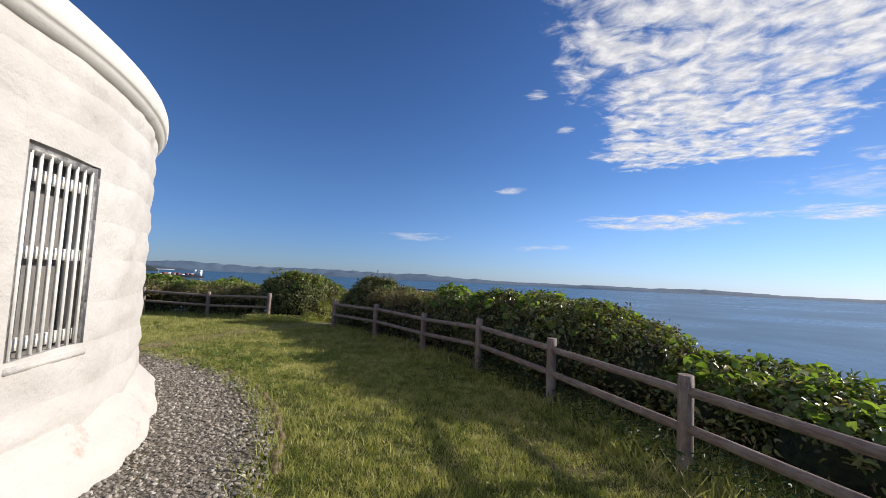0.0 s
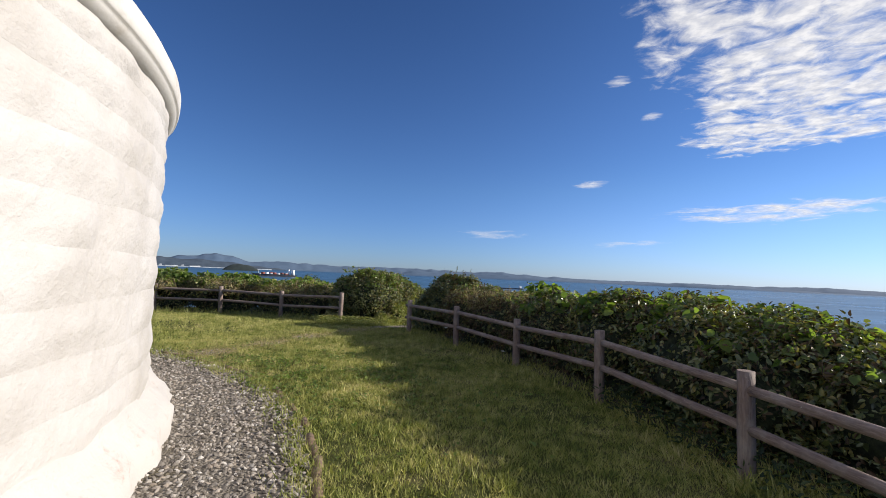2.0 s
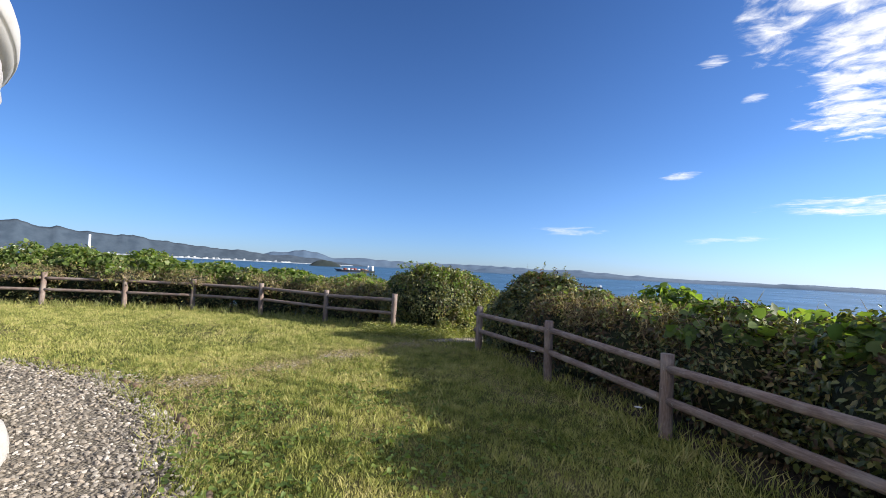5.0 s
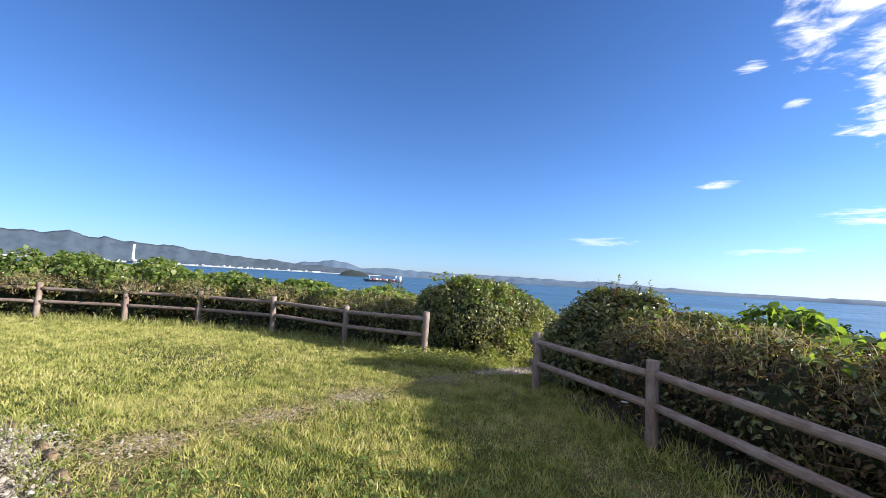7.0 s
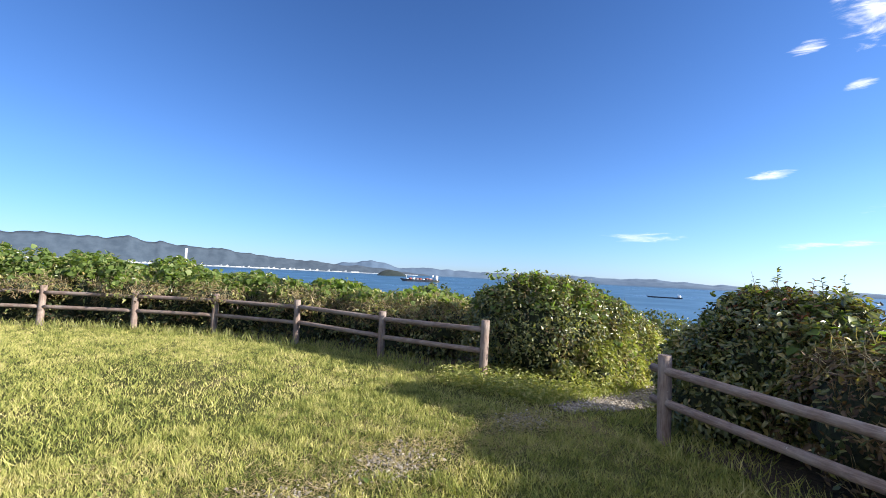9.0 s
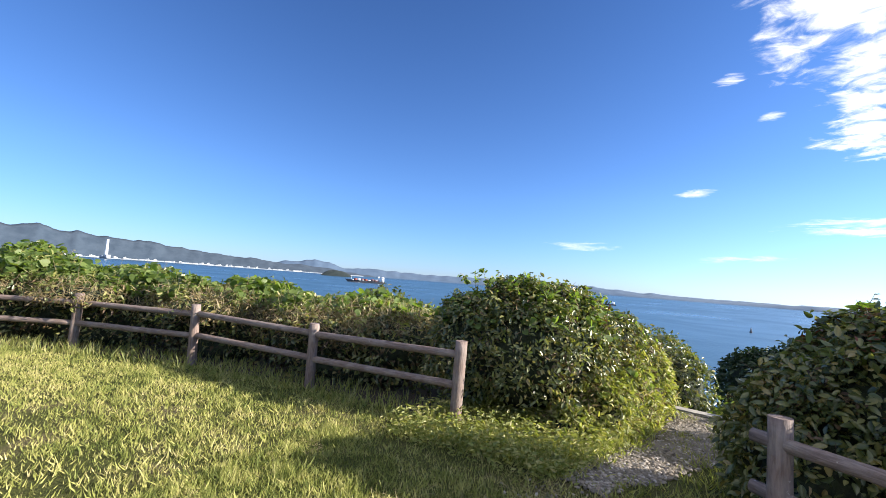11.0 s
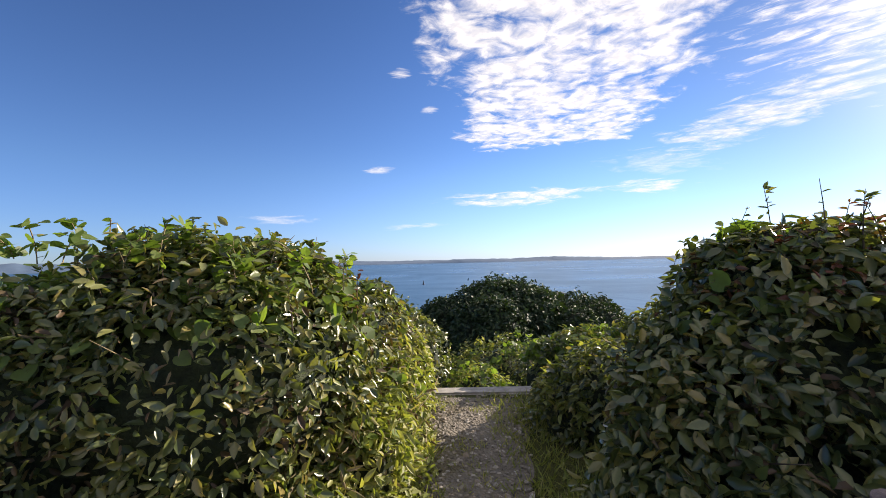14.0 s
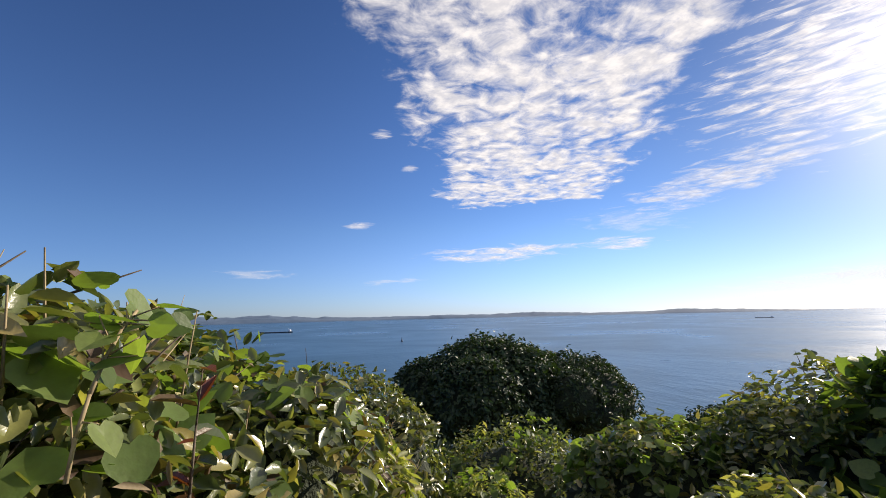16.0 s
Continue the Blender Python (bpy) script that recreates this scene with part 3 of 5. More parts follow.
# ---- fences ----
def build_fence(points, name, label, stub, lifts):
    fence = bare(points[0][0], points[0][1], 0, name, label, "fence")
    ox, oy = points[0]
    top = 0.85
    for i, (x, y) in enumerate(points):
        z = float(height(x, y)) + lifts.get(i, 0.0)
        bm = bmesh.new()
        tube(bm, (0, 0, -0.35), (0, 0, top - 0.012), 0.062, 0.060, 14, 9, 0.07, i + len(label))
        ring = [v for v in bm.verts if v.co.z > top - 0.02]
        cap = [f for f in bm.faces if all(v in ring for v in f.verts)]
        bmesh.ops.inset_region(bm, faces=cap, thickness=0.010, depth=0.010)
        post = part("post", bm, FENCE, fence, "round wood-grain concrete post" if i == 0 else "")
        post.location = (x - ox, y - oy, z)
        post.rotation_euler = (radians(0.9 * math.sin(i * 2.3)), radians(0.9 * math.cos(i * 1.7)), i * 1.1)
    for i, ((ax, ay), (bx, by)) in enumerate(zip(points, points[1:])):
        for zz in (0.70, 0.40):
            d = Vector((bx - ax, by - ay, 0.8 * (lifts.get(i + 1, 0.0) - lifts.get(i, 0.0))))
            over = 0.15 / d.length if (stub and i == len(points) - 2) else 0.0
            bm = tube(bmesh.new(), (0, 0, 0), (0, 0, d.length * (1 + over)), 0.040, 0.040, 12, 10, 0.06, i * 3 + zz)
            rail = part("rail", bm, FENCE, fence)
            a = Vector((ax - ox, ay - oy, zz + 0.8 * lifts.get(i, 0.0) + float(height(ax, ay)) + 0.006 * math.sin(i * 3 + zz * 9)))
            rail.matrix_basis = Matrix.Translation(a) @ d.to_track_quat("Z", "Y").to_matrix().to_4x4()
    return fence


build_fence(FENCE_R, "fence", "brown wood-grain concrete post and rail fence beside the hedge", True, {4: 0.04, 5: -0.055, 6: -0.01, 7: -0.03})
build_fence(FENCE_L, "fence", "brown wood-grain concrete two-rail fence across the lawn's far end", False, {1: -0.06})


# ---- shrubs ----
def blob_points(rng, blobs, count, seed, spread=0.10, low=-0.55):
    """Points and outward directions near the lumpy skin of a union of ellipsoids."""
    blobs = np.array(blobs, float)
    area = blobs[:, 3] * blobs[:, 4] + blobs[:, 4] * blobs[:, 5] + blobs[:, 3] * blobs[:, 5]
    pick = rng.choice(len(blobs), count * 2, p=area / area.sum())
    d = unit(rng.normal(size=(count * 2, 3)))
    d[:, 2] = np.where(d[:, 2] < low, -d[:, 2], d[:, 2])
    c, r = blobs[pick, :3], blobs[pick, 3:]
    skin = c + d * r
    lump = 1 + 0.17 * ripple(skin * 1.2, seed) + 0.11 * ripple(skin * 3.6, seed + 9) + 0.03 - np.abs(rng.normal(0, spread, count * 2))
    lump += np.where(rng.uniform(0, 1, count * 2) < 0.04, rng.uniform(0, 0.06, count * 2), 0.0)
    p = c + d * r * lump[:, None]
    # leaves sit in sprays: each takes its place from a spray's middle
    spray = rng.integers(0, len(p), max(12, len(p) // 14))
    push = rng.normal(-0.005, 0.05, len(spray))
    mids = p[spray] + unit(d / r)[spray] * push[:, None]
    own = rng.integers(0, len(spray), len(p))
    grouped = rng.uniform(0, 1, len(p)) < 0.7
    scatter = rng.normal(0, 0.042, (len(p), 3)) * np.clip(r.mean(axis=1) / 0.7, 1, 6)[:, None]
    p = np.where(grouped[:, None], mids[own] + scatter, p)
    d = np.where(grouped[:, None], d[spray][own], d)
    pick = np.where(grouped, pick[spray][own], pick)
    r = blobs[pick, 3:]
    keep = p[:, 2] > height(p[:, 0], p[:, 1]) + 0.02
    for k, b in enumerate(blobs):
        keep &= (pick == k) | (np.linalg.norm((p - b[:3]) / b[3:], axis=1) > 0.80)
    reach = np.min([np.linalg.norm((p - b[:3]) / b[3:], axis=1) for b in blobs], axis=0)
    keep &= reach < 1.13 + 0.14 * ripple(p * 2.6, seed + 2)
    out = unit(d / r)
    return p[keep][:count], out[keep][:count]


def leaf_part(rng, parent, name, p, out, size, ratio, shape, mat, label, droop=0.25):
    n = len(p)
    axis = out * 0.45 + rng.normal(0, 0.6, (n, 3)) + np.array([0, 0, -droop])
    nrm = unit(out * 0.7 + np.array([0, 0, 0.5]) + rng.normal(0, 0.66, (n, 3)))
    axis = unit(axis - nrm * np.sum(axis * nrm, axis=1, keepdims=True))
    L = size * rng.uniform(0.55, 1.25, n)
    V, F = leaf_arrays(p - np.array(parent.location), axis, nrm, L, L * ratio, shape)
    return child(name, mesh_data(name, V, F, mat, True), parent, label, "stuff")


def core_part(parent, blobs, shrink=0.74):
    # dark filler blobs stand in for the shaded inside of shrubs and crowns
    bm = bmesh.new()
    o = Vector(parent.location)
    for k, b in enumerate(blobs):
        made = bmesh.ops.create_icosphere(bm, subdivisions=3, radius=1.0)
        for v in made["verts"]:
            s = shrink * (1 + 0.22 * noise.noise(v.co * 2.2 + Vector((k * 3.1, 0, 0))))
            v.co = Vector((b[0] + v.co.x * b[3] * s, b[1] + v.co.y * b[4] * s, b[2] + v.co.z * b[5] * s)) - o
    part("shade_filler", bm, SHADE_CORE, parent, "dark filler blobs standing in for shaded inner leaves")


def twig_part(rng, parent, p, out, count, length, mat, name, label, r=0.004, up=0.4):
    """Thin bent stems that leave the skin."""
    if not len(p):
        return
    pick = rng.choice(len(p), min(count, len(p)), replace=False)
    bm = bmesh.new()
    o = np.array(parent.location)
    for k in pick:
        a = p[k] - o - out[k] * length * 0.6
        d = unit(out[k] * 0.5 + np.array([0, 0, up]) + rng.normal(0, 0.4, 3))
        m = a + d * length * rng.uniform(0.4, 0.7)
        d2 = unit(d + rng.normal(0, 0.35, 3))
        b = m + d2 * length * rng.uniform(0.4, 0.7)
        tube(bm, a, m, r, r * 0.8, 4)
        tube(bm, m, b, r * 0.8, r * 0.35, 4)
    part(name, bm, mat, parent, label, "stuff")


def build_shrub(name, label, blobs, leaves, seed, twigs=60, dry=0, group="", category="shrub", shrink=0.74):
    """leaves: rows of (part name, count, size, ratio, shape, material, label, lowest z, highest z)."""
    rng = np.random.default_rng(seed)
    b = np.array(blobs, float)
    x, y = float(b[:, 0].mean()), float(b[:, 1].mean())
    ob = bare(x, y, float(height(x, y)), name, label, category, group)
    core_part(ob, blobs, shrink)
    for pname, count, size, ratio, shape, mat, plabel, lo, hi in leaves:
        p, out = blob_points(rng, blobs, count, seed)
        g = height(p[:, 0], p[:, 1])
        wave = 0.12 * ripple(p * 0.8, seed + 5)
        ok = (p[:, 2] - g + wave > lo) & (p[:, 2] - g + wave < hi)
        leaf_part(rng, ob, pname, p[ok], out[ok], size, ratio, shape, mat, plabel, -1.3 if pname == "dry_grass" else 0.25)
    p, out = blob_points(rng, blobs, 1500, seed)
    if twigs:
        twig_part(rng, ob, p, out, twigs, 0.22, BARK, "twig_growth", "thin brown twigs")
    if dry:
        q = p[:, 2] < np.percentile(p[:, 2], 90)
        twig_part(rng, ob, p[q], out[q], dry, 0.42, STALK, "dry_growth", "tan withered stalks", 0.0035, 1.1)
    return ob


def glossy(n, size=0.075, lo=-9, hi=9, shape=OVATE):
    return ("leaves", n, size, 0.60, shape, LEAF_GLOSSY, "dark glossy oval leaves", lo, hi)


def vine(n, size=0.115, lo=-9, hi=9):
    return ("vine_leaves", n, size, 0.95, HEART, LEAF_VINE, "broad light-green vine leaves", lo, hi)


def dried(n, size=0.09, lo=-9, hi=9):
    return ("dry_leaves", n, size, 0.24, OVATE, LEAF_DRY, "withered tan leaves", lo, hi)


def dry_grass(n, size=0.26, lo=-9, hi=9):
    return ("dry_grass", n, size, 0.045, SLIM, STRAW, "tan dry grass", lo, hi)


def weedy(n, size=0.09, lo=-9, hi=9):
    return ("weed_leaves", n, size, 0.42, OVATE, LEAF_WEED, "narrow yellow-green leaves", lo, hi)


def browned(n, size=0.065, lo=-9, hi=9):
    return ("brown_leaves", n, size, 0.5, OVATE, LEAF_BROWN, "withered reddish-brown leaves, tone darkened for shade", lo, hi)


def young(n, size=0.06, lo=-9, hi=9):
    return ("young_leaves", n, size, 0.45, OVATE, LEAF_RED, "reddish young leaves", lo, hi)


build_shrub("evergreen_shrub", "large rounded evergreen shrub with glossy leaves and vines on top",
            [(-4.2, 14.5, 0.66, 0.92, 0.78, 0.82), (-4.78, 14.3, 0.58, 0.62, 0.58, 0.74), (-3.8, 15.05, 0.50, 0.68, 0.72, 0.72),
             (-3.45, 15.85, 0.42, 0.60, 0.8, 0.66), (-4.1, 15.6, 0.6, 0.9, 0.9, 0.78), (-3.2, 16.55, 0.2, 0.45, 0.6, 0.6),
             (-4.45, 14.4, 1.18, 0.30, 0.30, 0.27), (-3.92, 14.62, 1.10, 0.28, 0.30, 0.27), (-5.02, 14.35, 0.96, 0.30, 0.28, 0.27), (-3.3, 15.2, 0.92, 0.26, 0.34, 0.26)],
            [glossy(27000, 0.064, shape=OVATE_FINE), vine(4400, 0.072, 1.02), weedy(3000, 0.06), dried(1400, 0.06), browned(2200, 0.06)], 11, 220, 40)
build_shrub("evergreen_shrub", "large evergreen shrub with reddish shoots behind the fence's end post",
            [(-1.25, 13.55, 0.60, 0.90, 0.58, 0.83), (-1.86, 13.52, 0.40, 0.48, 0.40, 0.62), (-0.45, 13.15, 0.55, 0.85, 0.66, 0.66),
             (0.35, 12.95, 0.5, 0.8, 0.72, 0.62), (-1.8, 13.3, 0.28, 0.48, 0.45, 0.50),
             (-1.5, 13.62, 1.22, 0.28, 0.28, 0.20), (-0.88, 13.5, 1.20, 0.30, 0.28, 0.22), (-0.2, 13.2, 1.02, 0.30, 0.30, 0.22)],
            [glossy(24000, 0.068, shape=OVATE_FINE), browned(3600, 0.055, 0.7), young(1500, 0.055, 1.1), dried(500, 0.07), vine(450, 0.09, 1.0)], 12, 190)

build_shrub("weed_clump", "tall sunlit yellow-green weeds at the foot of the shrub", [(-3.62, 14.2, 0.0, 0.30, 0.34, 0.30), (-3.36, 14.65, 0.05, 0.34, 0.45, 0.50), (-3.16, 15.3, 0.05, 0.30, 0.6, 0.68), (-2.98, 16.15, -0.05, 0.28, 0.5, 0.72)],
            [weedy(7600, 0.08), dried(900, 0.08), dry_grass(700, 0.16), vine(420, 0.07, 0.3)], 14, 60, 60, "", "weeds", 0.6)

# hedge along the fence on the seaward side, bay by bay
hedge_rows = [
    ((-0.25, 12.23), 0.52, 0.60, 0.58, "withered brown vines and stalks over a clipped hedge", (glossy(2600, 0.062, 0.2), browned(5200, 0.062, 0.2), dried(2200, 0.07, 0.6), dry_grass(2200, 0.15, 0.85), vine(420, 0.09, 0.95)), 340),
    ((0.86, 11.34), 0.52, 0.62, 0.60, "hedge tangled with brown stalks and vine leaves", (glossy(3000, 0.062, 0.2), browned(5200, 0.062, 0.2), dried(2200, 0.07, 0.6), dry_grass(2000, 0.15, 0.85), vine(900, 0.10, 1.0)), 320),
    ((1.88, 10.33), 0.54, 0.64, 0.66, "hedge topped with broad vine leaves", (glossy(6200, 0.064, 0.2), browned(3600), dry_grass(500, 0.16, 0.9), vine(1500, 0.11, 0.98), weedy(300)), 90),
    ((2.80, 9.17), 0.58, 0.66, 0.74, "dense hedge with glossy leaves and vines on top", (glossy(7800, 0.066, 0.15), browned(2800), vine(1300, 0.11, 1.02)), 30),
    ((3.55, 7.95), 0.55, 0.64, 0.70, "glossy dark hedge with scattered vines", (glossy(8600, 0.066, 0.1), browned(2600), vine(900, 0.10, 0.95)), 25),
    ((3.92, 7.22), 0.44, 0.52, 0.62, "glossy hedge end with reddish-brown old leaves", (glossy(6800, 0.066, 0.1), browned(3000), vine(700, 0.10, 0.85)), 25),
    ((5.25, 6.15), 0.20, 0.7, 0.54, "low hedge with vine leaves below the fence", (glossy(4600), browned(900), vine(1700, 0.11, 0.5), weedy(900)), 25),
    ((5.85, 5.1), 0.10, 0.8, 0.52, "low hedge with light vine leaves", (glossy(4200, 0.062, 0.3), dried(400), vine(2000, 0.11, 0.45), weedy(600)), 15),
    ((6.5, 3.9), 0.08, 0.85, 0.56, "low seaward hedge of vines", (glossy(3000), vine(2000, 0.11, 0.45)), 10),
    ((7.0, 2.5), 0.08, 0.9, 0.56, "low seaward hedge of vines", (glossy(2200), vine(1500, 0.12, 0.4)), 0),
]
for i, ((x, y), cz, ry, rz, text, mix, dry) in enumerate(hedge_rows):
    build_shrub("hedge_shrub", text, [(x - 0.35, y + 0.3, cz, 0.7, ry, rz * 1.02), (x + 0.4, y - 0.3, cz, 0.72, ry, rz), (x + 0.45, y + 0.5, cz - 0.05, 0.85, 0.75, rz * 1.04), (x + 0.15, y + 0.1, 0.08, 0.95, 0.72, 0.32)],
                list(mix), 30 + i, 50, dry, "hedge along the seaward fence", "hedge", 0.72)

# hedge behind the far fence
for i in range(8):
    a, b = FENCE_L[min(i, 6)], FENCE_L[min(i, 6) + 1]
    f = 0.15 if i < 7 else 1.0
    x, y = a[0] + (b[0] - a[0]) * f, a[1] + (b[1] - a[1]) * f
    d = unit(np.array([-(b[1] - a[1]), b[0] - a[0]]))
    d = d if beyond(x + d[0], y + d[1]) > 0 else -d
    if i == 0:
        x -= 1.75
    cx, cy = x + d[0] * 0.95, y + d[1] * 0.95
    tall = (0.70, 0.82, 0.95, 1.10, 1.34, 1.50, 1.6, 1.6)[i]
    ex, ey = (b[0] - a[0]) * 0.3, (b[1] - a[1]) * 0.3
    build_shrub("hedge_shrub", "vine-covered hedge with a tan fringe of dry grass",
                [(cx + ex, cy + ey, 0.48, 0.78, 0.66, 0.68 * tall), (cx - ex, cy - ey, 0.48, 0.78, 0.66, 0.66 * tall),
                 (cx + d[0] * 0.9, cy + d[1] * 0.9, 0.5, 1.1, 0.9, 0.72 * tall), (cx, cy, 0.16, 1.2, 0.72, 0.42), (cx - d[0] * 0.34, cy - d[1] * 0.34, 0.72 * min(tall, 1.05), 0.85 * abs(d[1]) + 0.3 * abs(d[0]), 0.85 * abs(d[0]) + 0.3 * abs(d[1]), 0.24)],
                [glossy(3000, 0.075), vine(4800, 0.11, 0.93), dry_grass(9500, 0.15, 0.64, 1.04), dried(4600, 0.085, 0.5, 1.0), weedy(1300, 0.10, 0.5), browned(1500, 0.07, 0.1, 0.8)], 60 + i, 20, 90,
                "hedge behind the far fence", "hedge", 0.7)

# shrubs on the slope below
slope = [((-7.8, 16.6), -0.1, 1.0, 1.2, "dark shrub beyond the far hedge", (glossy(2600, 0.09), dried(500)), 0.9),
         ((0.9, 15.4), 0.25, 0.95, 1.02, "leafy sapling top beyond the hedge", (vine(2400, 0.13), glossy(1500)), 0.8),
         ((2.1, 14.0), 0.1, 1.2, 0.95, "vine-covered shrub beyond the hedge", (vine(2600, 0.13), glossy(1800)), 1.0),
         ((3.4, 12.4), 0.15, 1.3, 0.85, "vine-covered shrub beyond the hedge", (vine(2600, 0.13), glossy(1800)), 1.0),
         ((-3.1, 18.8), -0.25, 0.85, 0.98, "dark glossy shrub below the path's end", (glossy(5200, 0.085),), 0.9),
         ((-0.55, 16.9), -0.25, 0.75, 0.68, "sunlit low shrub beside the path's end", (glossy(2600, 0.075), vine(1100, 0.09, 0.3)), 0.7),
         ((-1.25, 15.1), 0.05, 0.55, 0.55, "low dark shrub overhanging the gravel path", (glossy(3600, 0.07), weedy(900)), 0.75),
         ((0.5, 16.2), 0.0, 0.9, 0.9, "dark shrub on the slope below the lawn", (glossy(3600, 0.085), weedy(700)), 0.9),
         ((-0.9, 19.4), -1.15, 1.1, 1.0, "low green shrub on the slope", (vine(500, 0.09), glossy(3600, 0.07), weedy(600)), 1.0),
         ((-2.75, 18.0), -0.85, 0.5, 0.5, "small bright shrub behind the path's kerb", (vine(300, 0.075), weedy(1300, 0.07), dried(300, 0.06)), 0.6),
         ((-1.7, 18.2), -0.80, 0.5, 0.5, "small bright shrub behind the path's kerb", (vine(500, 0.075), weedy(1200, 0.065)), 0.5)]
for i, ((x, y), cz, r, rz, text, mix, ry) in enumerate(slope):
    build_shrub("slope_shrub", text, [(x, y, cz, r, ry, rz), (x - r * 0.5, y + 0.2, cz - 0.12, r * 0.7, ry * 0.8, rz * 0.85), (x + r * 0.55, y - 0.1, cz - 0.1, r * 0.7, ry * 0.8, rz * 0.82)],
                list(mix), 90 + i, 25, 0, "shrubs on the slope", "shrub")


def build_tree(x, y, top, spread, seed, count, label, leaf=0.26):
    rng = np.random.default_rng(seed)
    g = float(height(x, y))
    tree = bare(x, y, g, "tree", label, "tree")
    h = top - g
    bm = bmesh.new()
    tube(bm, (0, 0, -0.3), (0.1, 0.1, h * 0.5), spread * 0.07, spread * 0.045, 9, 5, 0.2, seed)
    part("trunk", bm, BARK, tree)
    blobs = [(x, y, top - spread * 0.55, spread * 0.62, spread * 0.62, spread * 0.55)]
    for k in range(11):
        w = k * 2.4
        s = spread * (0.35 + 0.28 * ((k * 37) % 10) / 10)
        blobs.append((x + math.cos(w) * s, y + math.sin(w) * s, top - spread * (0.42 + 0.45 * ((k * 53) % 10) / 10),
                      spread * 0.40, spread * 0.38, spread * 0.34))
    for k in range(6):
        a = (0.1 * k, 0, h * 0.35)
        b = blobs[k + 1]
        bm = tube(bmesh.new(), a, (b[0] - x, b[1] - y, b[2] - g), spread * 0.03, spread * 0.01, 6, 3, 0.2, k)
        part("limb", bm, BARK, tree)
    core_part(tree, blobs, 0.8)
    p, out = blob_points(rng, blobs, count, seed, 0.07)
    leaf_part(rng, tree, "crown", p, out, leaf, 0.6, OVATE, LEAF_TREE, "dense crown of dark evergreen leaves")


build_tree(5.1, 38.5, -0.15, 6.1, 201, 42000, "broad dark evergreen tree on the slope above the sea")
build_tree(9.8, 37.5, -1.1, 4.4, 202, 14000, "smaller evergreen tree on the slope", 0.22)
build_tree(-0.6, 33.0, -3.6, 3.4, 203, 14000, "dark evergreen tree lower on the slope", 0.22)
build_tree(13.5, 30.0, -3.0, 3.8, 204, 12000, "evergreen tree on the seaward slope", 0.22)


# ---- path, kerb ----
PATH_LINE = [(-3.25, 12.9, 0.16), (-3.02, 13.5, 0.27), (-2.72, 14.3, 0.36), (-2.40, 15.4, 0.44), (-2.12, 16.65, 0.56)]


def strip_sheet(line, lift, step=0.12):
    """A sheet with wavering edges along a line of (x, y, half width)."""
    V, F, n = [], [], 0
    for (ax, ay, aw), (bx, by, bw) in zip(line, line[1:]):
        k = max(2, int(math.hypot(bx - ax, by - ay) / step))
        d = Vector((bx - ax, by - ay)).normalized()
        for i in range(k):
            f = i / k
            x, y, w = ax + (bx - ax) * f, ay + (by - ay) * f, aw + (bw - aw) * f
            for j in range(7):
                s = (j / 3 - 1) * (w + 0.09 * noise.noise(Vector((x * 3, y * 3, j // 6))))
                px, py = x - d.y * s, y + d.x * s
                V.append((px, py, float(height(px, py)) + lift * (1 - (abs(j / 3 - 1)) ** 4) - 0.004))
            n += 1
    for i in range(n - 1):
        for j in range(6):
            F.append((i * 7 + j + 1, i * 7 + j, (i + 1) * 7 + j, (i + 1) * 7 + j + 1))
    return V, F


V, F = strip_sheet(PATH_LINE, 0.018)
tagged(new("path", mesh_data("path", V, F, BED)), "trodden gravel path through the gap in the fence", "path", kind="structure")
V, F = [], []
for i in range(181):
    w = radians(-90 + i * 1.5)
    for j in range(6):
        r = 4.9 + (6.0 - 4.9 + 0.10 * noise.noise(Vector((w * 7, 0, 2))) + 0.05 * noise.noise(Vector((w * 23, 0, 5)))) * j / 5
        x, y = CENTRE[0] + r * math.cos(w), CENTRE[1] + r * math.sin(w)
        V.append((x, y, float(height(x, y)) + 0.016 * (1 - (j / 5) ** 5) - 0.003))
for i in range(180):
    for j in range(5):
        F.append((i * 6 + j, i * 6 + j + 1, (i + 1) * 6 + j + 1, (i + 1) * 6 + j))
tagged(new("gravel_apron", mesh_data("gravel_apron", V, F, BED)), "grey gravel apron round the lighthouse base", "gravel", kind="structure")


def build_edging():
    """Half-buried brown blocks that hold the gravel in."""
    edging = bare(*CENTRE, 0, "edging", "half-buried brown concrete edging round the gravel apron", "edging")
    rnd = random.Random(31)
    for i in range(46):
        w = 14 + i * 2.15
        if rnd.random() < 0.22:
            continue
        a = radians(w)
        r = 6.10 + rnd.uniform(-0.015, 0.015)
        bm = box(bmesh.new(), (0.075, 0.20 + rnd.uniform(0, 0.02), 0.12), (0, 0, 0), 0, 0.012)
        for v in bm.verts:
            v.co += Vector((0.004, 0.004, 0.006)) * noise.noise(v.co * 23 + Vector((i, 0, 0)))
        x, y = r * math.cos(a), r * math.sin(a)
        block = part("edging_block", bm, EDGING, edging)
        block.matrix_basis = pose(x, y, float(height(x + CENTRE[0], y + CENTRE[1])) - 0.035 + rnd.uniform(-0.012, 0.012), rnd.uniform(-4, 4), rnd.uniform(-4, 4), w)


build_edging()


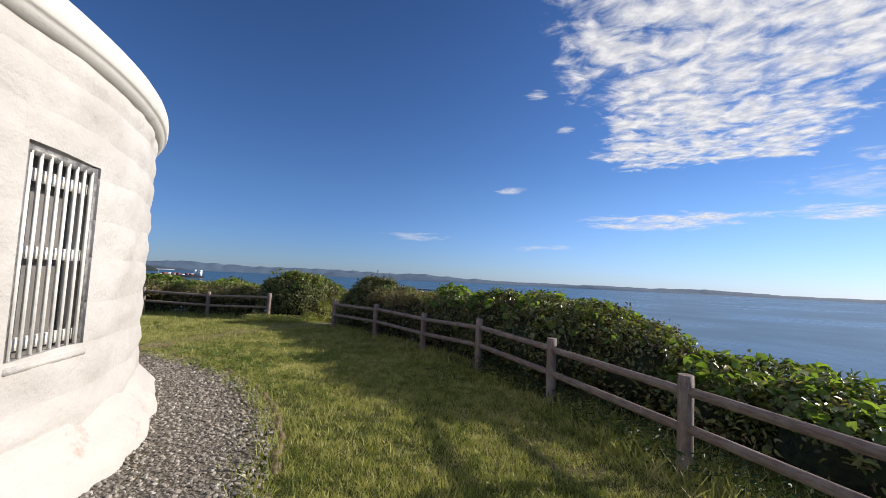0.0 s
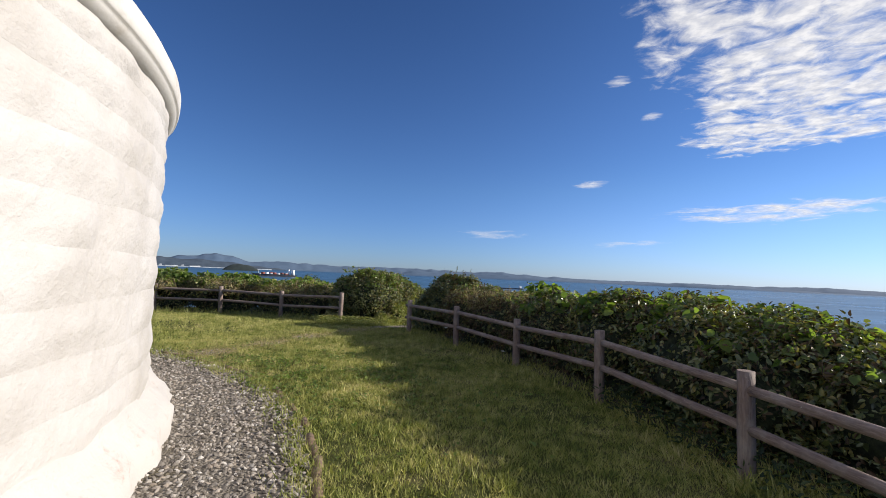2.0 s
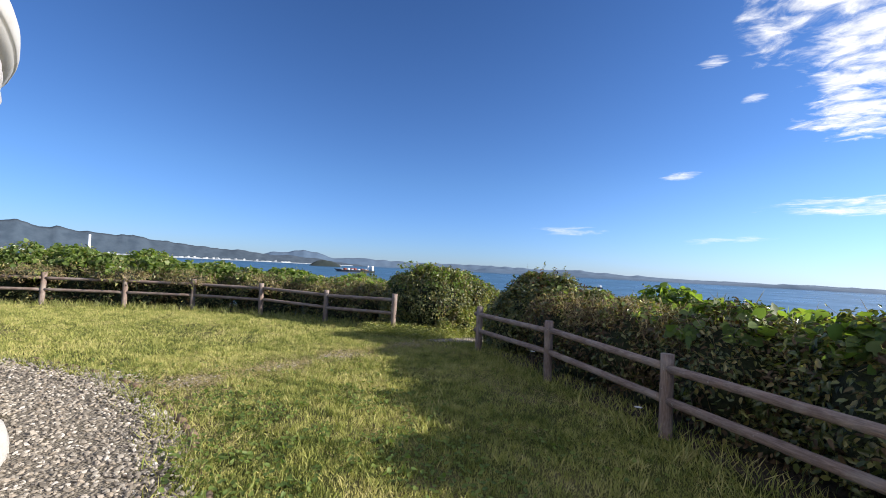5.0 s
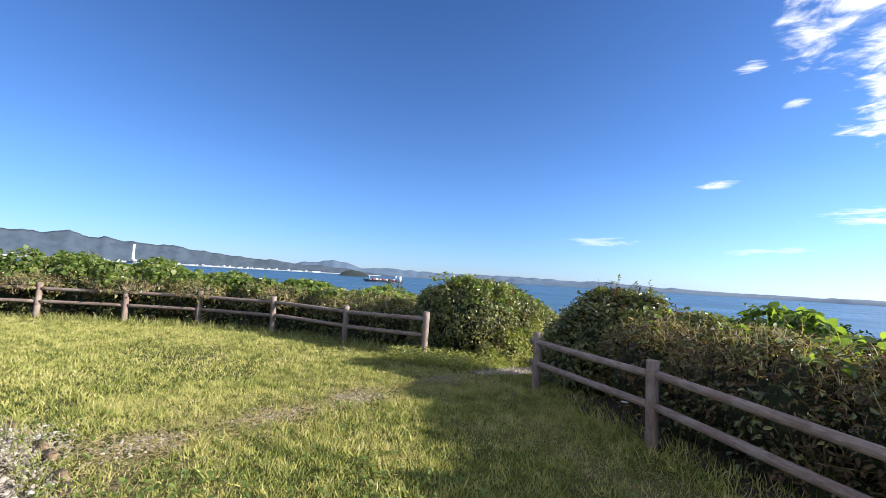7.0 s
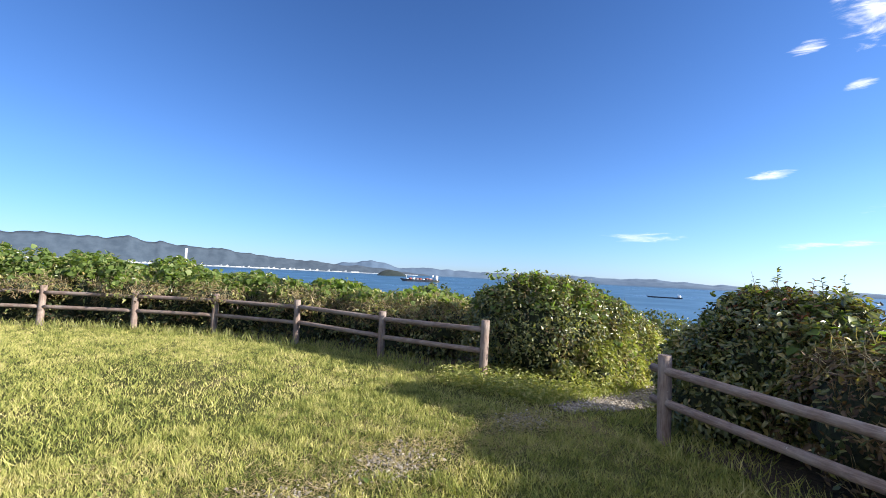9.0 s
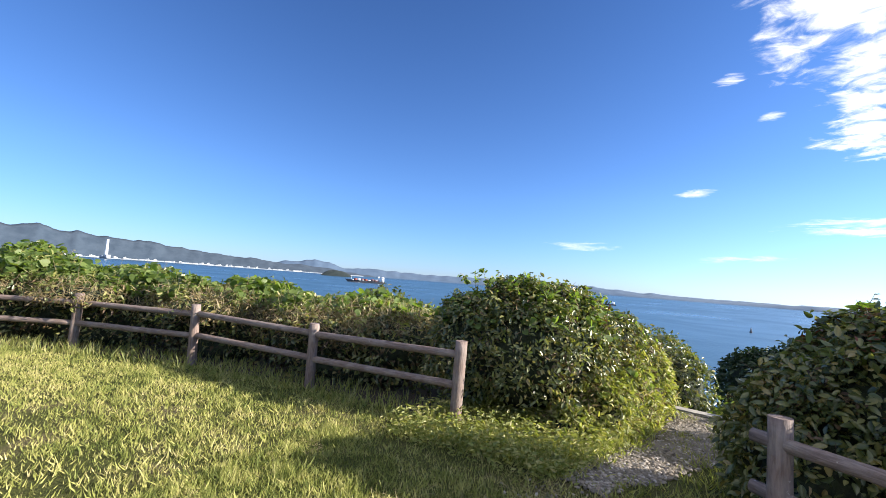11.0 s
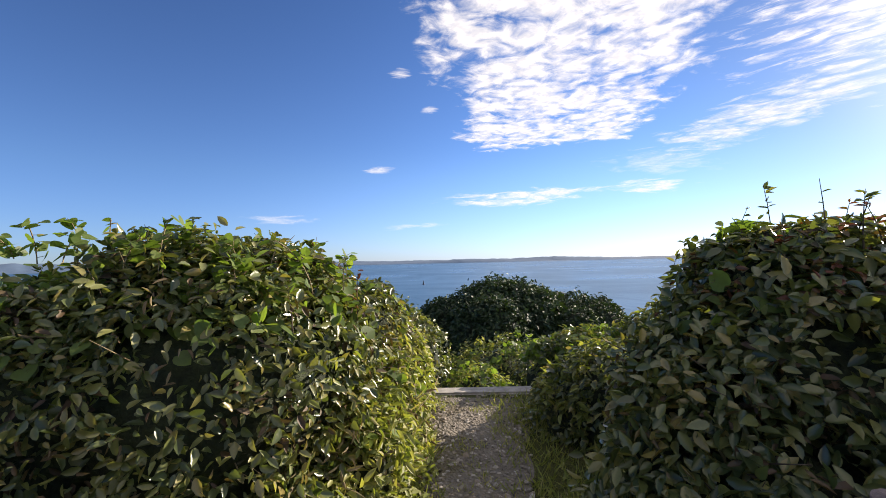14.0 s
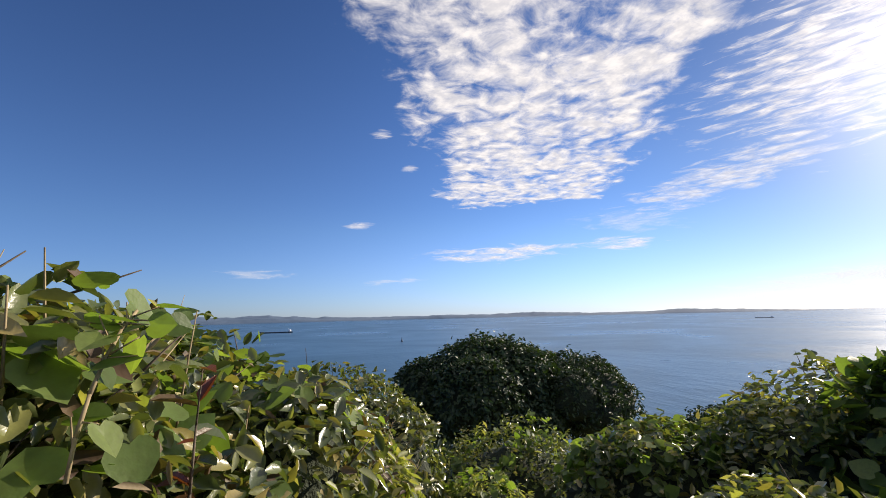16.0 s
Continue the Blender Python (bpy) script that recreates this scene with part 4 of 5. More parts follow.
def pebble_field(name, label, x, y, lift, rng, lo=0.010, hi=0.024):
    """Loose stones on the ground, one mesh."""
    bm = bmesh.new()
    bmesh.ops.create_icosphere(bm, subdivisions=1, radius=1.0)
    bm.verts.ensure_lookup_table()
    base = np.array([v.co[:] for v in bm.verts])
    tri = np.array([[v.index for v in f.verts] for f in bm.faces])
    bm.free()
    n = len(x)
    size = rng.uniform(lo, hi, n)[:, None] * rng.uniform(0.6, 1.25, (n, 3)) * np.array([1.15, 0.9, 0.6])
    w = rng.uniform(0, 2 * np.pi, n)
    tip = rng.normal(0, 0.35, n)
    v = base[None] * (1 + rng.normal(0, 0.13, (n, len(base), 1))) * size[:, None, :]
    z2 = v[:, :, 2] + v[:, :, 0] * tip[:, None]
    c, s = np.cos(w)[:, None], np.sin(w)[:, None]
    vx, vy = v[:, :, 0] * c - v[:, :, 1] * s, v[:, :, 0] * s + v[:, :, 1] * c
    out = np.stack([vx + x[:, None], vy + y[:, None], z2 + (height(x, y) + lift)[:, None]], -1)
    F = tri[None] + (np.arange(n) * len(base))[:, None, None]
    tagged(new(name, mesh_data(name, out.reshape(-1, 3), F.reshape(-1, 3), GRAVEL, False)), label, "gravel", kind="stuff")


rng = np.random.default_rng(5)
n = 11000
w, r = np.radians(rng.uniform(-8, 112, n)), np.sqrt(rng.uniform(4.93 ** 2, 6.06 ** 2, n))
pebble_field("gravel", "loose grey gravel round the lighthouse", CENTRE[0] + r * np.cos(w), CENTRE[1] + r * np.sin(w), 0.014, rng)
n = 1700
f = rng.uniform(0, 1, n)
line = np.array(PATH_LINE)
idx = f * (len(line) - 1)
i0 = np.minimum(idx.astype(int), len(line) - 2)
pt = line[i0] + (line[i0 + 1] - line[i0]) * (idx - i0)[:, None]
pebble_field("gravel", "loose gravel on the trodden path", pt[:, 0] + rng.uniform(-1, 1, n) * pt[:, 2], pt[:, 1] + rng.normal(0, 0.05, n), 0.012, rng)
n = 1600
f = np.clip(np.concatenate([rng.normal(0.45, 0.035, 520), rng.normal(0.70, 0.04, 330), rng.normal(0.97, 0.04, 330), rng.normal(0.03, 0.05, 420)]), -0.1, 1.05)
pebble_field("gravel", "worn line of pale gravel in the lawn", -3.35 - 0.75 * f + rng.normal(0, 0.13, n), 12.4 - 3.9 * f + rng.normal(0, 0.13, n), 0.006, rng, 0.007, 0.016)
n = 700
pebble_field("gravel", "pale gravel spilling over the apron's edge", rng.normal(-4.75, 0.30, n), rng.normal(8.02, 0.13, n), 0.010, rng, 0.009, 0.02)

bm = box(bmesh.new(), (1.42, 0.24, 0.30), (0, 0, 0), 0, 0.02)
for v in bm.verts:
    v.co += Vector((0, 0, 0.012 * noise.noise(v.co * 6)))
me = bpy.data.meshes.new("kerb")
bm.to_mesh(me)
bm.free()
me.materials.append(CONCRETE)
kerb = tagged(new("kerb", me), "weathered concrete kerb at the head of the steps down", "kerb")
kerb.matrix_world = pose(-2.10, 16.80, -0.34, 0, 0, -10)
bm = box(bmesh.new(), (0.10, 0.10, 0.75), (0, 0, 0.2), 0, 0.012)
me = bpy.data.meshes.new("marker_post")
bm.to_mesh(me)
bm.free()
me.materials.append(CONCRETE)
marker = tagged(new("marker_post", me), "short square concrete post behind the kerb", "post")
marker.matrix_world = pose(-2.42, 17.45, -0.92)


# ---- bare soil under the hedges ----
SOIL = make_plain("leaf_litter_soil", (0.030, 0.022, 0.015), (0.085, 0.062, 0.042), 22, 0.95, 0.9, 0.03)


def soil_strip(points, near, away, label):
    pts = np.array(points)
    V, F, cols = [], [], 9
    rows = 0
    for (ax, ay), (bx, by) in zip(pts, pts[1:]):
        d = np.array([bx - ax, by - ay])
        n = unit(np.array([-d[1], d[0]]))
        n = n if beyond(ax + d[0] / 2 + n[0] * 0.3, ay + d[1] / 2 + n[1] * 0.3) > 0 else -n
        for f in np.arange(0, 1, 0.06):
            x, y = ax + d[0] * f, ay + d[1] * f
            edge = near + 0.16 * noise.noise(Vector((x * 2.1, y * 2.1, 1))) + 0.08 * noise.noise(Vector((x * 7, y * 7, 4)))
            for j in range(cols):
                o = edge + (away - edge) * j / (cols - 1)
                px, py = x + n[0] * o, y + n[1] * o
                V.append((px, py, float(height(px, py)) + (0.016 + 0.010 * noise.noise(Vector((px * 6, py * 6, 0)))) * min(1.0, j + 0.15)))
            rows += 1
    for i in range(rows - 1):
        for j in range(cols - 1):
            k = i * cols + j
            F.append((k, k + cols, k + cols + 1, k + 1))
    tagged(new("soil", mesh_data("soil", V, F, SOIL)), label, "soil", kind="structure")


soil_strip(FENCE_L, 0.02, 1.5, "dark leaf litter and bare soil under the far hedge")
soil_strip(FENCE_R[3:], 0.12, 1.5, "dark leaf litter and bare soil under the seaward hedge")


# ---- lawn and weeds ----
def blades(name, label, x, y, lo, hi, width, lean, mat, rng, shape=SLIM, lift=0.0):
    n = len(x)
    at = np.stack([x, y, height(x, y) + lift - 0.004], -1)
    axis = np.stack([rng.normal(0, lean, n), rng.normal(0, lean, n), np.ones(n)], -1)
    nrm = unit(np.stack([rng.normal(size=n), rng.normal(size=n), np.full(n, 0.15)], -1))
    axis = unit(axis)
    nrm = unit(nrm - axis * np.sum(nrm * axis, 1, keepdims=True))
    V, F = leaf_arrays(at, axis, nrm, rng.uniform(lo, hi, n), width * rng.uniform(0.6, 1.3, n), shape)
    return tagged(new(name, mesh_data(name, V, F, mat, False)), label, "grass", kind="stuff")


def clumped(x, y, lo, hi):
    """Upper and lower blade lengths that rise and sink in hand-sized clumps."""
    q = np.stack([x, y, x * 0], -1)
    k = 0.62 + 0.75 * np.clip(0.5 + 0.8 * ripple(q * 5.5, 2) + 0.5 * ripple(q * 2.1, 6), 0, 1.3)
    return lo * k, hi * k


TRI = (np.array([(0, 0.5, 0), (0, -0.5, 0), (1, 0, 0)]), np.array([(0, 1, 2)]))


def cover(rng, n, x0, x1, y0, y1):
    """Random lawn places: inside the fence, off the gravel, thinner on worn patches."""
    x, y = rng.uniform(x0, x1, n), rng.uniform(y0, y1, n)
    worn = ripple(np.stack([x * 0.5, y * 0.6, x * 0 + 1.0], -1), 3) + 0.5 * ripple(np.stack([x * 2.1, y * 1.8, x * 0], -1), 8)
    keep = rng.uniform(0, 1, n) < np.clip(1.0 - 1.3 * np.clip(worn - 0.12, 0, 1), 0.4, 1)
    away = np.hypot(x - CENTRE[0], y - CENTRE[1])
    keep &= (away > 5.95 + 0.10 * np.sin(y * 3.1)) | ((away > 5.7) & (rng.uniform(0, 1, n) < 0.12))
    keep &= beyond(x, y) < 0.02 + 0.10 * np.sin(x * 5.1) * np.cos(y * 4.3)
    t = np.clip(((x + 3.35) * -0.75 + (y - 12.4) * -3.9) / (0.75 ** 2 + 3.9 ** 2), 0, 1)
    track = np.hypot(x + 3.35 + 0.75 * t, y - 12.4 + 3.9 * t) < 0.20 + 0.16 * np.sin(y * 5.4 - 0.6)
    keep &= ~track | (rng.uniform(0, 1, n) < 0.22)
    keep &= (np.hypot((x + 4.75) / 0.6, (y - 8.02) / 0.26) > 1) | (rng.uniform(0, 1, n) < 0.25)
    for (ax, ay, aw), (bx, by, bw) in zip(PATH_LINE, PATH_LINE[1:]):
        t = np.clip(((x - ax) * (bx - ax) + (y - ay) * (by - ay)) / ((bx - ax) ** 2 + (by - ay) ** 2), 0, 1)
        near = np.hypot(x - ax - t * (bx - ax), y - ay - t * (by - ay)) < (aw + (bw - aw) * t) * 0.8
        keep &= ~near | (rng.uniform(0, 1, n) < 0.35)
    return x[keep], y[keep]


rng = np.random.default_rng(21)
x, y = cover(rng, 640000, -5.5, 4.6, 2.6, 13.6)
blades("lawn_grass", "short sunlit lawn grass with straw-coloured wear", x, y, *clumped(x, y, 0.024, 0.070), 0.0064, 0.5, GRASS, rng, TRI)
x, y = cover(rng, 230000, -16, -5.0, 6.5, 14.2)
blades("lawn_grass", "short lawn grass at the far end", x, y, *clumped(x, y, 0.024, 0.068), 0.009, 0.5, GRASS, rng, TRI)
# dead blades lying in worn places and along the trodden line
n = 10000
f = rng.uniform(-0.05, 1.1, n)
x = np.concatenate([-3.35 - 0.75 * f + 0.12 * np.sin(f * 9) + rng.normal(0, 0.26, n), rng.uniform(-5.4, 0.5, 26000)])
y = np.concatenate([12.4 - 3.9 * f + rng.normal(0, 0.22, n), rng.uniform(7.0, 13.0, 26000)])
ok = np.concatenate([np.ones(n, bool), ripple(np.stack([x[n:] * 0.9, y[n:] * 1.1, x[n:] * 0 + 1.0], -1), 13) > 0.25]) & (np.hypot(x - CENTRE[0], y - CENTRE[1]) > 6.1) & (beyond(x, y) < -0.2)
blades("dead_grass", "flat straw-coloured dead grass on worn turf", x[ok], y[ok], 0.03, 0.085, 0.0045, 2.6, STRAW, rng, TRI, 0.012)
# rough tufts in the lawn
x, y = cover(rng, 2400, -8, 4.4, 2.6, 13.4)
k = np.repeat(np.arange(len(x)), 9)
blades("grass_tufts", "scattered longer tufts in the lawn", x[k] + rng.normal(0, 0.035, len(k)), y[k] + rng.normal(0, 0.035, len(k)), 0.05, 0.13, 0.008, 0.6, GRASS, rng)


def along_line(rng, points, n, near, far):
    """Random places beside a line, from near to far metres outside it."""
    pts = np.array(points)
    k = rng.integers(0, len(pts) - 1, n)
    f = rng.uniform(0, 1, n)[:, None]
    d = pts[k + 1] - pts[k]
    base = pts[k] + d * f
    side = unit(np.stack([-d[:, 1], d[:, 0]], -1))
    test = beyond(base[:, 0] + side[:, 0] * 0.3, base[:, 1] + side[:, 1] * 0.3) > 0
    side = np.where(test[:, None], side, -side)
    q = base + side * rng.uniform(near, far, n)[:, None]
    return q[:, 0], q[:, 1]


x, y = along_line(rng, FENCE_R, 7000, -0.30, 0.45)
blades("rough_grass", "uncut grass along the foot of the fence", x, y, 0.06, 0.18, 0.008, 0.5, GRASS, rng)
x, y = along_line(rng, FENCE_R[1:4], 3600, -0.30, 0.55)
blades("rough_grass", "tall grass where the hedge is low", x, y, 0.08, 0.30, 0.009, 0.65, GRASS, rng)
n = 2600
x, y = along_line(rng, FENCE_R[:5], n, -0.15, 0.6)
at = np.stack([x, y, height(x, y) + rng.uniform(0.03, 0.26, n)], -1)
V, F = leaf_arrays(at, unit(np.stack([rng.normal(size=n), rng.normal(size=n), rng.uniform(-0.3, 0.7, n)], -1)), unit(np.stack([rng.normal(0, 0.5, n), rng.normal(0, 0.5, n), np.ones(n)], -1)),
                   rng.uniform(0.04, 0.09, n), rng.uniform(0.015, 0.035, n), OVATE)
tagged(new("weeds", mesh_data("weeds", V, F, LEAF_TREE, False)), "dark broad-leaved weeds along the fence's foot", "weeds", kind="stuff")
x, y = along_line(rng, FENCE_L, 3600, -0.3, 0.35)
blades("rough_grass", "uncut grass along the foot of the far fence", x, y, 0.08, 0.24, 0.010, 0.4, LEAF_WEED, rng)
n = 4200
x, y = rng.normal(-1.9, 1.5, n), rng.normal(8.0, 0.9, n)
away = np.hypot(x - CENTRE[0], y - CENTRE[1])
ok = (away > 5.85) & (ripple(np.stack([x * 1.5, y * 1.5, x * 0], -1), 4) > -0.1)
at = np.stack([x[ok], y[ok], height(x[ok], y[ok]) + rng.uniform(0.02, 0.07, ok.sum())], -1)
k = len(at)
V, F = leaf_arrays(at, unit(np.stack([rng.normal(size=k), rng.normal(size=k), rng.normal(0, 0.3, k)], -1)), unit(np.stack([rng.normal(0, 0.35, k), rng.normal(0, 0.35, k), np.ones(k)], -1)),
                   rng.uniform(0.025, 0.05, k), rng.uniform(0.02, 0.04, k), HEART)
tagged(new("clover", mesh_data("clover", V, F, LEAF_VINE, False)), "low broad-leaved clover and weeds in the lawn", "weeds", kind="stuff")
# weeds either side of the path
n = 20000
x, y = rng.uniform(-4.9, -2.8, n), rng.uniform(12.9, 16.8, n)
ok = x < -3.35 + 0.24 * (y - 13.0) + rng.normal(0, 0.08, n)
blades("weeds", "sunlit yellow-green weeds beside the gravel path", x[ok], y[ok], 0.03, 0.17, 0.010, 0.75, LEAF_WEED, rng)
n = 4200
x, y = rng.uniform(-2.7, -1.3, n), rng.uniform(12.7, 16.6, n)
ok = x > -2.72 + 0.20 * (y - 13.0) + rng.normal(0, 0.08, n)
blades("weeds", "shaded grass and weeds beside the gravel path", x[ok], y[ok], 0.03, 0.14, 0.009, 0.6, LEAF_WEED, rng)
# grass that creeps over the path
n = 17000
x, y = rng.uniform(-3.5, -1.4, n), rng.uniform(12.6, 16.6, n)
ok = ripple(np.stack([x * 2.3, y * 1.5, x * 0 + 2.0], -1), 6) + 0.5 * ripple(np.stack([x * 6, y * 5, x * 0], -1), 7) > 0.30
blades("weeds", "low grass creeping over the gravel path", x[ok], y[ok], 0.02, 0.08, 0.008, 0.8, LEAF_WEED, rng)
n = 8000
x, y = rng.uniform(-5.0, -2.9, n), rng.uniform(12.7, 15.5, n)
ok = x < -3.35 + 0.24 * (y - 13.0) + rng.normal(0, 0.08, n)
x, y = x[ok], y[ok]
k = len(x)
at = np.stack([x, y, height(x, y) + rng.uniform(0.01, 0.20, k)], -1)
V, F = leaf_arrays(at, unit(np.stack([rng.normal(size=k), rng.normal(size=k), rng.uniform(-0.2, 0.6, k)], -1)), unit(np.stack([rng.normal(0, 0.5, k), rng.normal(0, 0.5, k), np.ones(k)], -1)),
                   rng.uniform(0.03, 0.07, k), rng.uniform(0.015, 0.032, k), OVATE)
tagged(new("weeds", mesh_data("weeds", V, F, LEAF_WEED, False)), "broad-leaved yellow-green weeds at the shrub's foot", "weeds", kind="stuff")
# weeds on the edge of the gravel
n = 1500
w = np.radians(rng.uniform(-5, 110, n))
r = 6.0 + rng.normal(0, 0.09, n)
blades("weeds", "weeds on the edge of the gravel apron", CENTRE[0] + r * np.cos(w), CENTRE[1] + r * np.sin(w), 0.05, 0.17, 0.008, 0.55, LEAF_WEED, rng)


# ---- shoots that rise over the hedges ----
def build_shoot(x, y, z, tall, seed, red):
    rng = np.random.default_rng(seed)
    ob = bare(x, y, z, "shoot", "upright leafy shoot with reddish tips" if red else "upright leafy green shoot", "shoot", "shoots over the hedge")
    bend = rng.normal(0, 0.12, 2)
    bm = bmesh.new()
    pts = [Vector((bend[0] * f * f * tall, bend[1] * f * f * tall, f * tall)) for f in (0, 0.35, 0.7, 1.0)]
    for a, b, r0, r1 in zip(pts, pts[1:], (0.004, 0.003, 0.002), (0.003, 0.002, 0.001)):
        tube(bm, a, b, r0, r1, 5)
    part("stem", bm, BARK, ob)
    k = int(9 + tall * 22)
    f = rng.uniform(0.15, 1.0, k)
    at = np.stack([bend[0] * f * f * tall, bend[1] * f * f * tall, f * tall], -1)
    axis = unit(np.stack([rng.normal(size=k), rng.normal(size=k), rng.uniform(0.1, 0.8, k)], -1))
    nrm = unit(np.array([0, 0, 1.0]) + rng.normal(0, 0.4, (k, 3)))
    L = rng.uniform(0.03, 0.06, k)
    V, F = leaf_arrays(at, axis, nrm, L, L * 0.42, OVATE)
    child("leaves", mesh_data("leaves", V, F, LEAF_RED if red else LEAF_GLOSSY, False), ob)


def build_sprig(x, y, z, tall, seed):
    """A climbing vine's arching tip with broad leaves on stalks."""
    rng = np.random.default_rng(seed)
    ob = bare(x, y, z, "vine_sprig", "arching vine tip with broad green leaves above the shrub", "vine", "vine tips on the shrub")
    lean = rng.normal(0, 0.35, 2)
    f = np.linspace(0, 1, 6)
    line = np.stack([lean[0] * f ** 1.6 * tall, lean[1] * f ** 1.6 * tall, tall * (f - 0.18 * f ** 3)], -1)
    bm = bmesh.new()
    for a, b in zip(line, line[1:]):
        tube(bm, a, b, 0.003, 0.0025, 5)
    k = 13
    g = np.sort(rng.uniform(0.1, 1.0, k))
    root = np.stack([np.interp(g, f, line[:, c]) for c in range(3)], -1)
    tip = root + unit(rng.normal(size=(k, 3)) * np.array([1, 1, 0.5]) + np.array([0, 0, 0.3])) * rng.uniform(0.02, 0.06, k)[:, None]
    for a, b in zip(root, tip):
        tube(bm, a, b, 0.0014, 0.001, 4)
    part("stem", bm, STALK, ob, "thin green-brown stem")
    axis = unit(rng.normal(size=(k, 3)) * np.array([1, 1, 0.3]) + np.array([0, 0, -0.25]))
    nrm = unit(np.array([0, 0, 0.8]) + rng.normal(0, 0.5, (k, 3)))
    nrm = unit(nrm - axis * np.sum(nrm * axis, 1, keepdims=True))
    L = rng.uniform(0.04, 0.07, k)
    V, F = leaf_arrays(tip, axis, nrm, L, L * 0.95, HEART)
    child("leaves", mesh_data("leaves", V, F, LEAF_VINE, False), ob, "broad rounded green leaves")


for i in range(23):
    x = -1.75 + 0.06 * i + 0.06 * math.sin(i * 2.1)
    y = 13.7 - 0.012 * i + 0.36 * math.sin(i * 1.3)
    top = 0.60 + 0.84 * math.sqrt(max(0.1, 1 - ((x + 1.25) / 0.95) ** 2 - ((y - 13.55) / 0.7) ** 2))
    build_shoot(x, y, top - 0.05, 0.12 + 0.24 * ((i * 7) % 10) / 10, 300 + i, i % 3 == 0)
for i in range(12):
    build_shoot(-4.9 + 0.14 * i, 14.3 + 0.3 * math.sin(i * 1.9), 1.20 - 0.02 * i, 0.16 + 0.22 * ((i * 7) % 10) / 10, 340 + i, i % 6 == 5)
for i in range(16):
    build_sprig(-4.95 + 0.10 * i + 0.07 * math.sin(i * 2.7), 14.25 + 0.28 * math.sin(i * 1.7), 1.40 - 0.014 * i, 0.16 + 0.18 * ((i * 7) % 10) / 10, 400 + i)
for i in range(6):
    build_shoot(1.0 + 0.42 * i, 11.3 - 0.62 * i, 0.98, 0.18 + 0.2 * ((i * 3) % 10) / 10, 360 + i, i % 4 == 0)


# ---- far shore ----
def far(az, dist, z=-30.0):
    return Vector((dist * math.sin(radians(az)), dist * math.cos(radians(az)), z))


def build_ridge(label, profile, near, crest, mat, seed, rough):
    """A range of hills: profile rows of (azimuth, elevation of the crest in degrees)."""
    az = np.arange(profile[0][0], profile[-1][0], 0.25)
    el = np.interp(az, [p[0] for p in profile], [p[1] for p in profile])
    V, F = [], []
    rows = 9
    for i, (a, e) in enumerate(zip(az, el)):
        bump = rough * (noise.fractal(Vector((a * 0.55, seed, 0)), 0.9, 2.1, 5) + 0.9 * (0.35 - abs(noise.noise(Vector((a * 0.42, seed + 7, 0))))) + 0.10 * noise.noise(Vector((a * 2.3, seed, 3))))
        top = crest * math.tan(radians(e + bump * (0.35 + 0.25 * max(e, 0)))) + 1.5
        for j in range(rows):
            f = j / (rows - 2) if j < rows - 1 else 1.12
            d = near + (crest - near) * f
            fold = noise.fractal(Vector((a * 1.2, f * 2.0, seed + 4)), 1.0, 2.0, 4)
            z = -31 + (top + 31) * (min(f, 1.0) ** 0.8) * (1 + 0.09 * fold * f * (1 - min(f, 1.0)) * 3) if j < rows - 1 else -31
            V.append(far(a, d, z))
    for i in range(len(az) - 1):
        for j in range(rows - 1):
            k = i * rows + j
            F.append((k, k + rows, k + rows + 1, k + 1))
    tagged(new("backdrop", mesh_data("backdrop", np.array(V), F, mat)), label, "hills", kind="structure")


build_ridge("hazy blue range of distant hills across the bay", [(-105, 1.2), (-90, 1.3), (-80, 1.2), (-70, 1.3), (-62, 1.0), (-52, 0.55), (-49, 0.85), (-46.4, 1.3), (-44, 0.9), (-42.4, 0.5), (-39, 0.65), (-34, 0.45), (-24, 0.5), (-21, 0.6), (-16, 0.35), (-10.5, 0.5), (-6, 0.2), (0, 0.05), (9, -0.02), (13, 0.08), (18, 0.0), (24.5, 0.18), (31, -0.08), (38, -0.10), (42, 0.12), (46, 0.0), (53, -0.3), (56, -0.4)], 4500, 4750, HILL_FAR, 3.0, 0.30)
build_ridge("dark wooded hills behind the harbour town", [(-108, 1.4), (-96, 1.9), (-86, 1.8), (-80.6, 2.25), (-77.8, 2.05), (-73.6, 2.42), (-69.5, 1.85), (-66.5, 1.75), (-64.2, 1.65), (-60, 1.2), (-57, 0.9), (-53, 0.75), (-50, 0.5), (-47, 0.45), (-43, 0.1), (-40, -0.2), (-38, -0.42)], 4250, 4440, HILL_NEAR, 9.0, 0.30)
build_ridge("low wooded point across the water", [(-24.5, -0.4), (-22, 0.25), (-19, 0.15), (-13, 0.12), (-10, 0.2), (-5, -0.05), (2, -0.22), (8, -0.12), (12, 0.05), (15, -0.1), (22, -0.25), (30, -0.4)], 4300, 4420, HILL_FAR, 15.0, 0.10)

# low pale shore and its buildings
V, F = [], []
for i in range(81):
    a = -100 + i * 0.75
    V += [far(a, 4170, -31), far(a, 4190, -26.5), far(a, 4300, -24.0)]
for i in range(80):
    for j in range(2):
        k = i * 3 + j
        F.append((k, k + 3, k + 4, k + 1))
tagged(new("backdrop", mesh_data("backdrop", np.array(V), F, SAND)), "pale harbour shore across the bay", "shore", kind="structure")


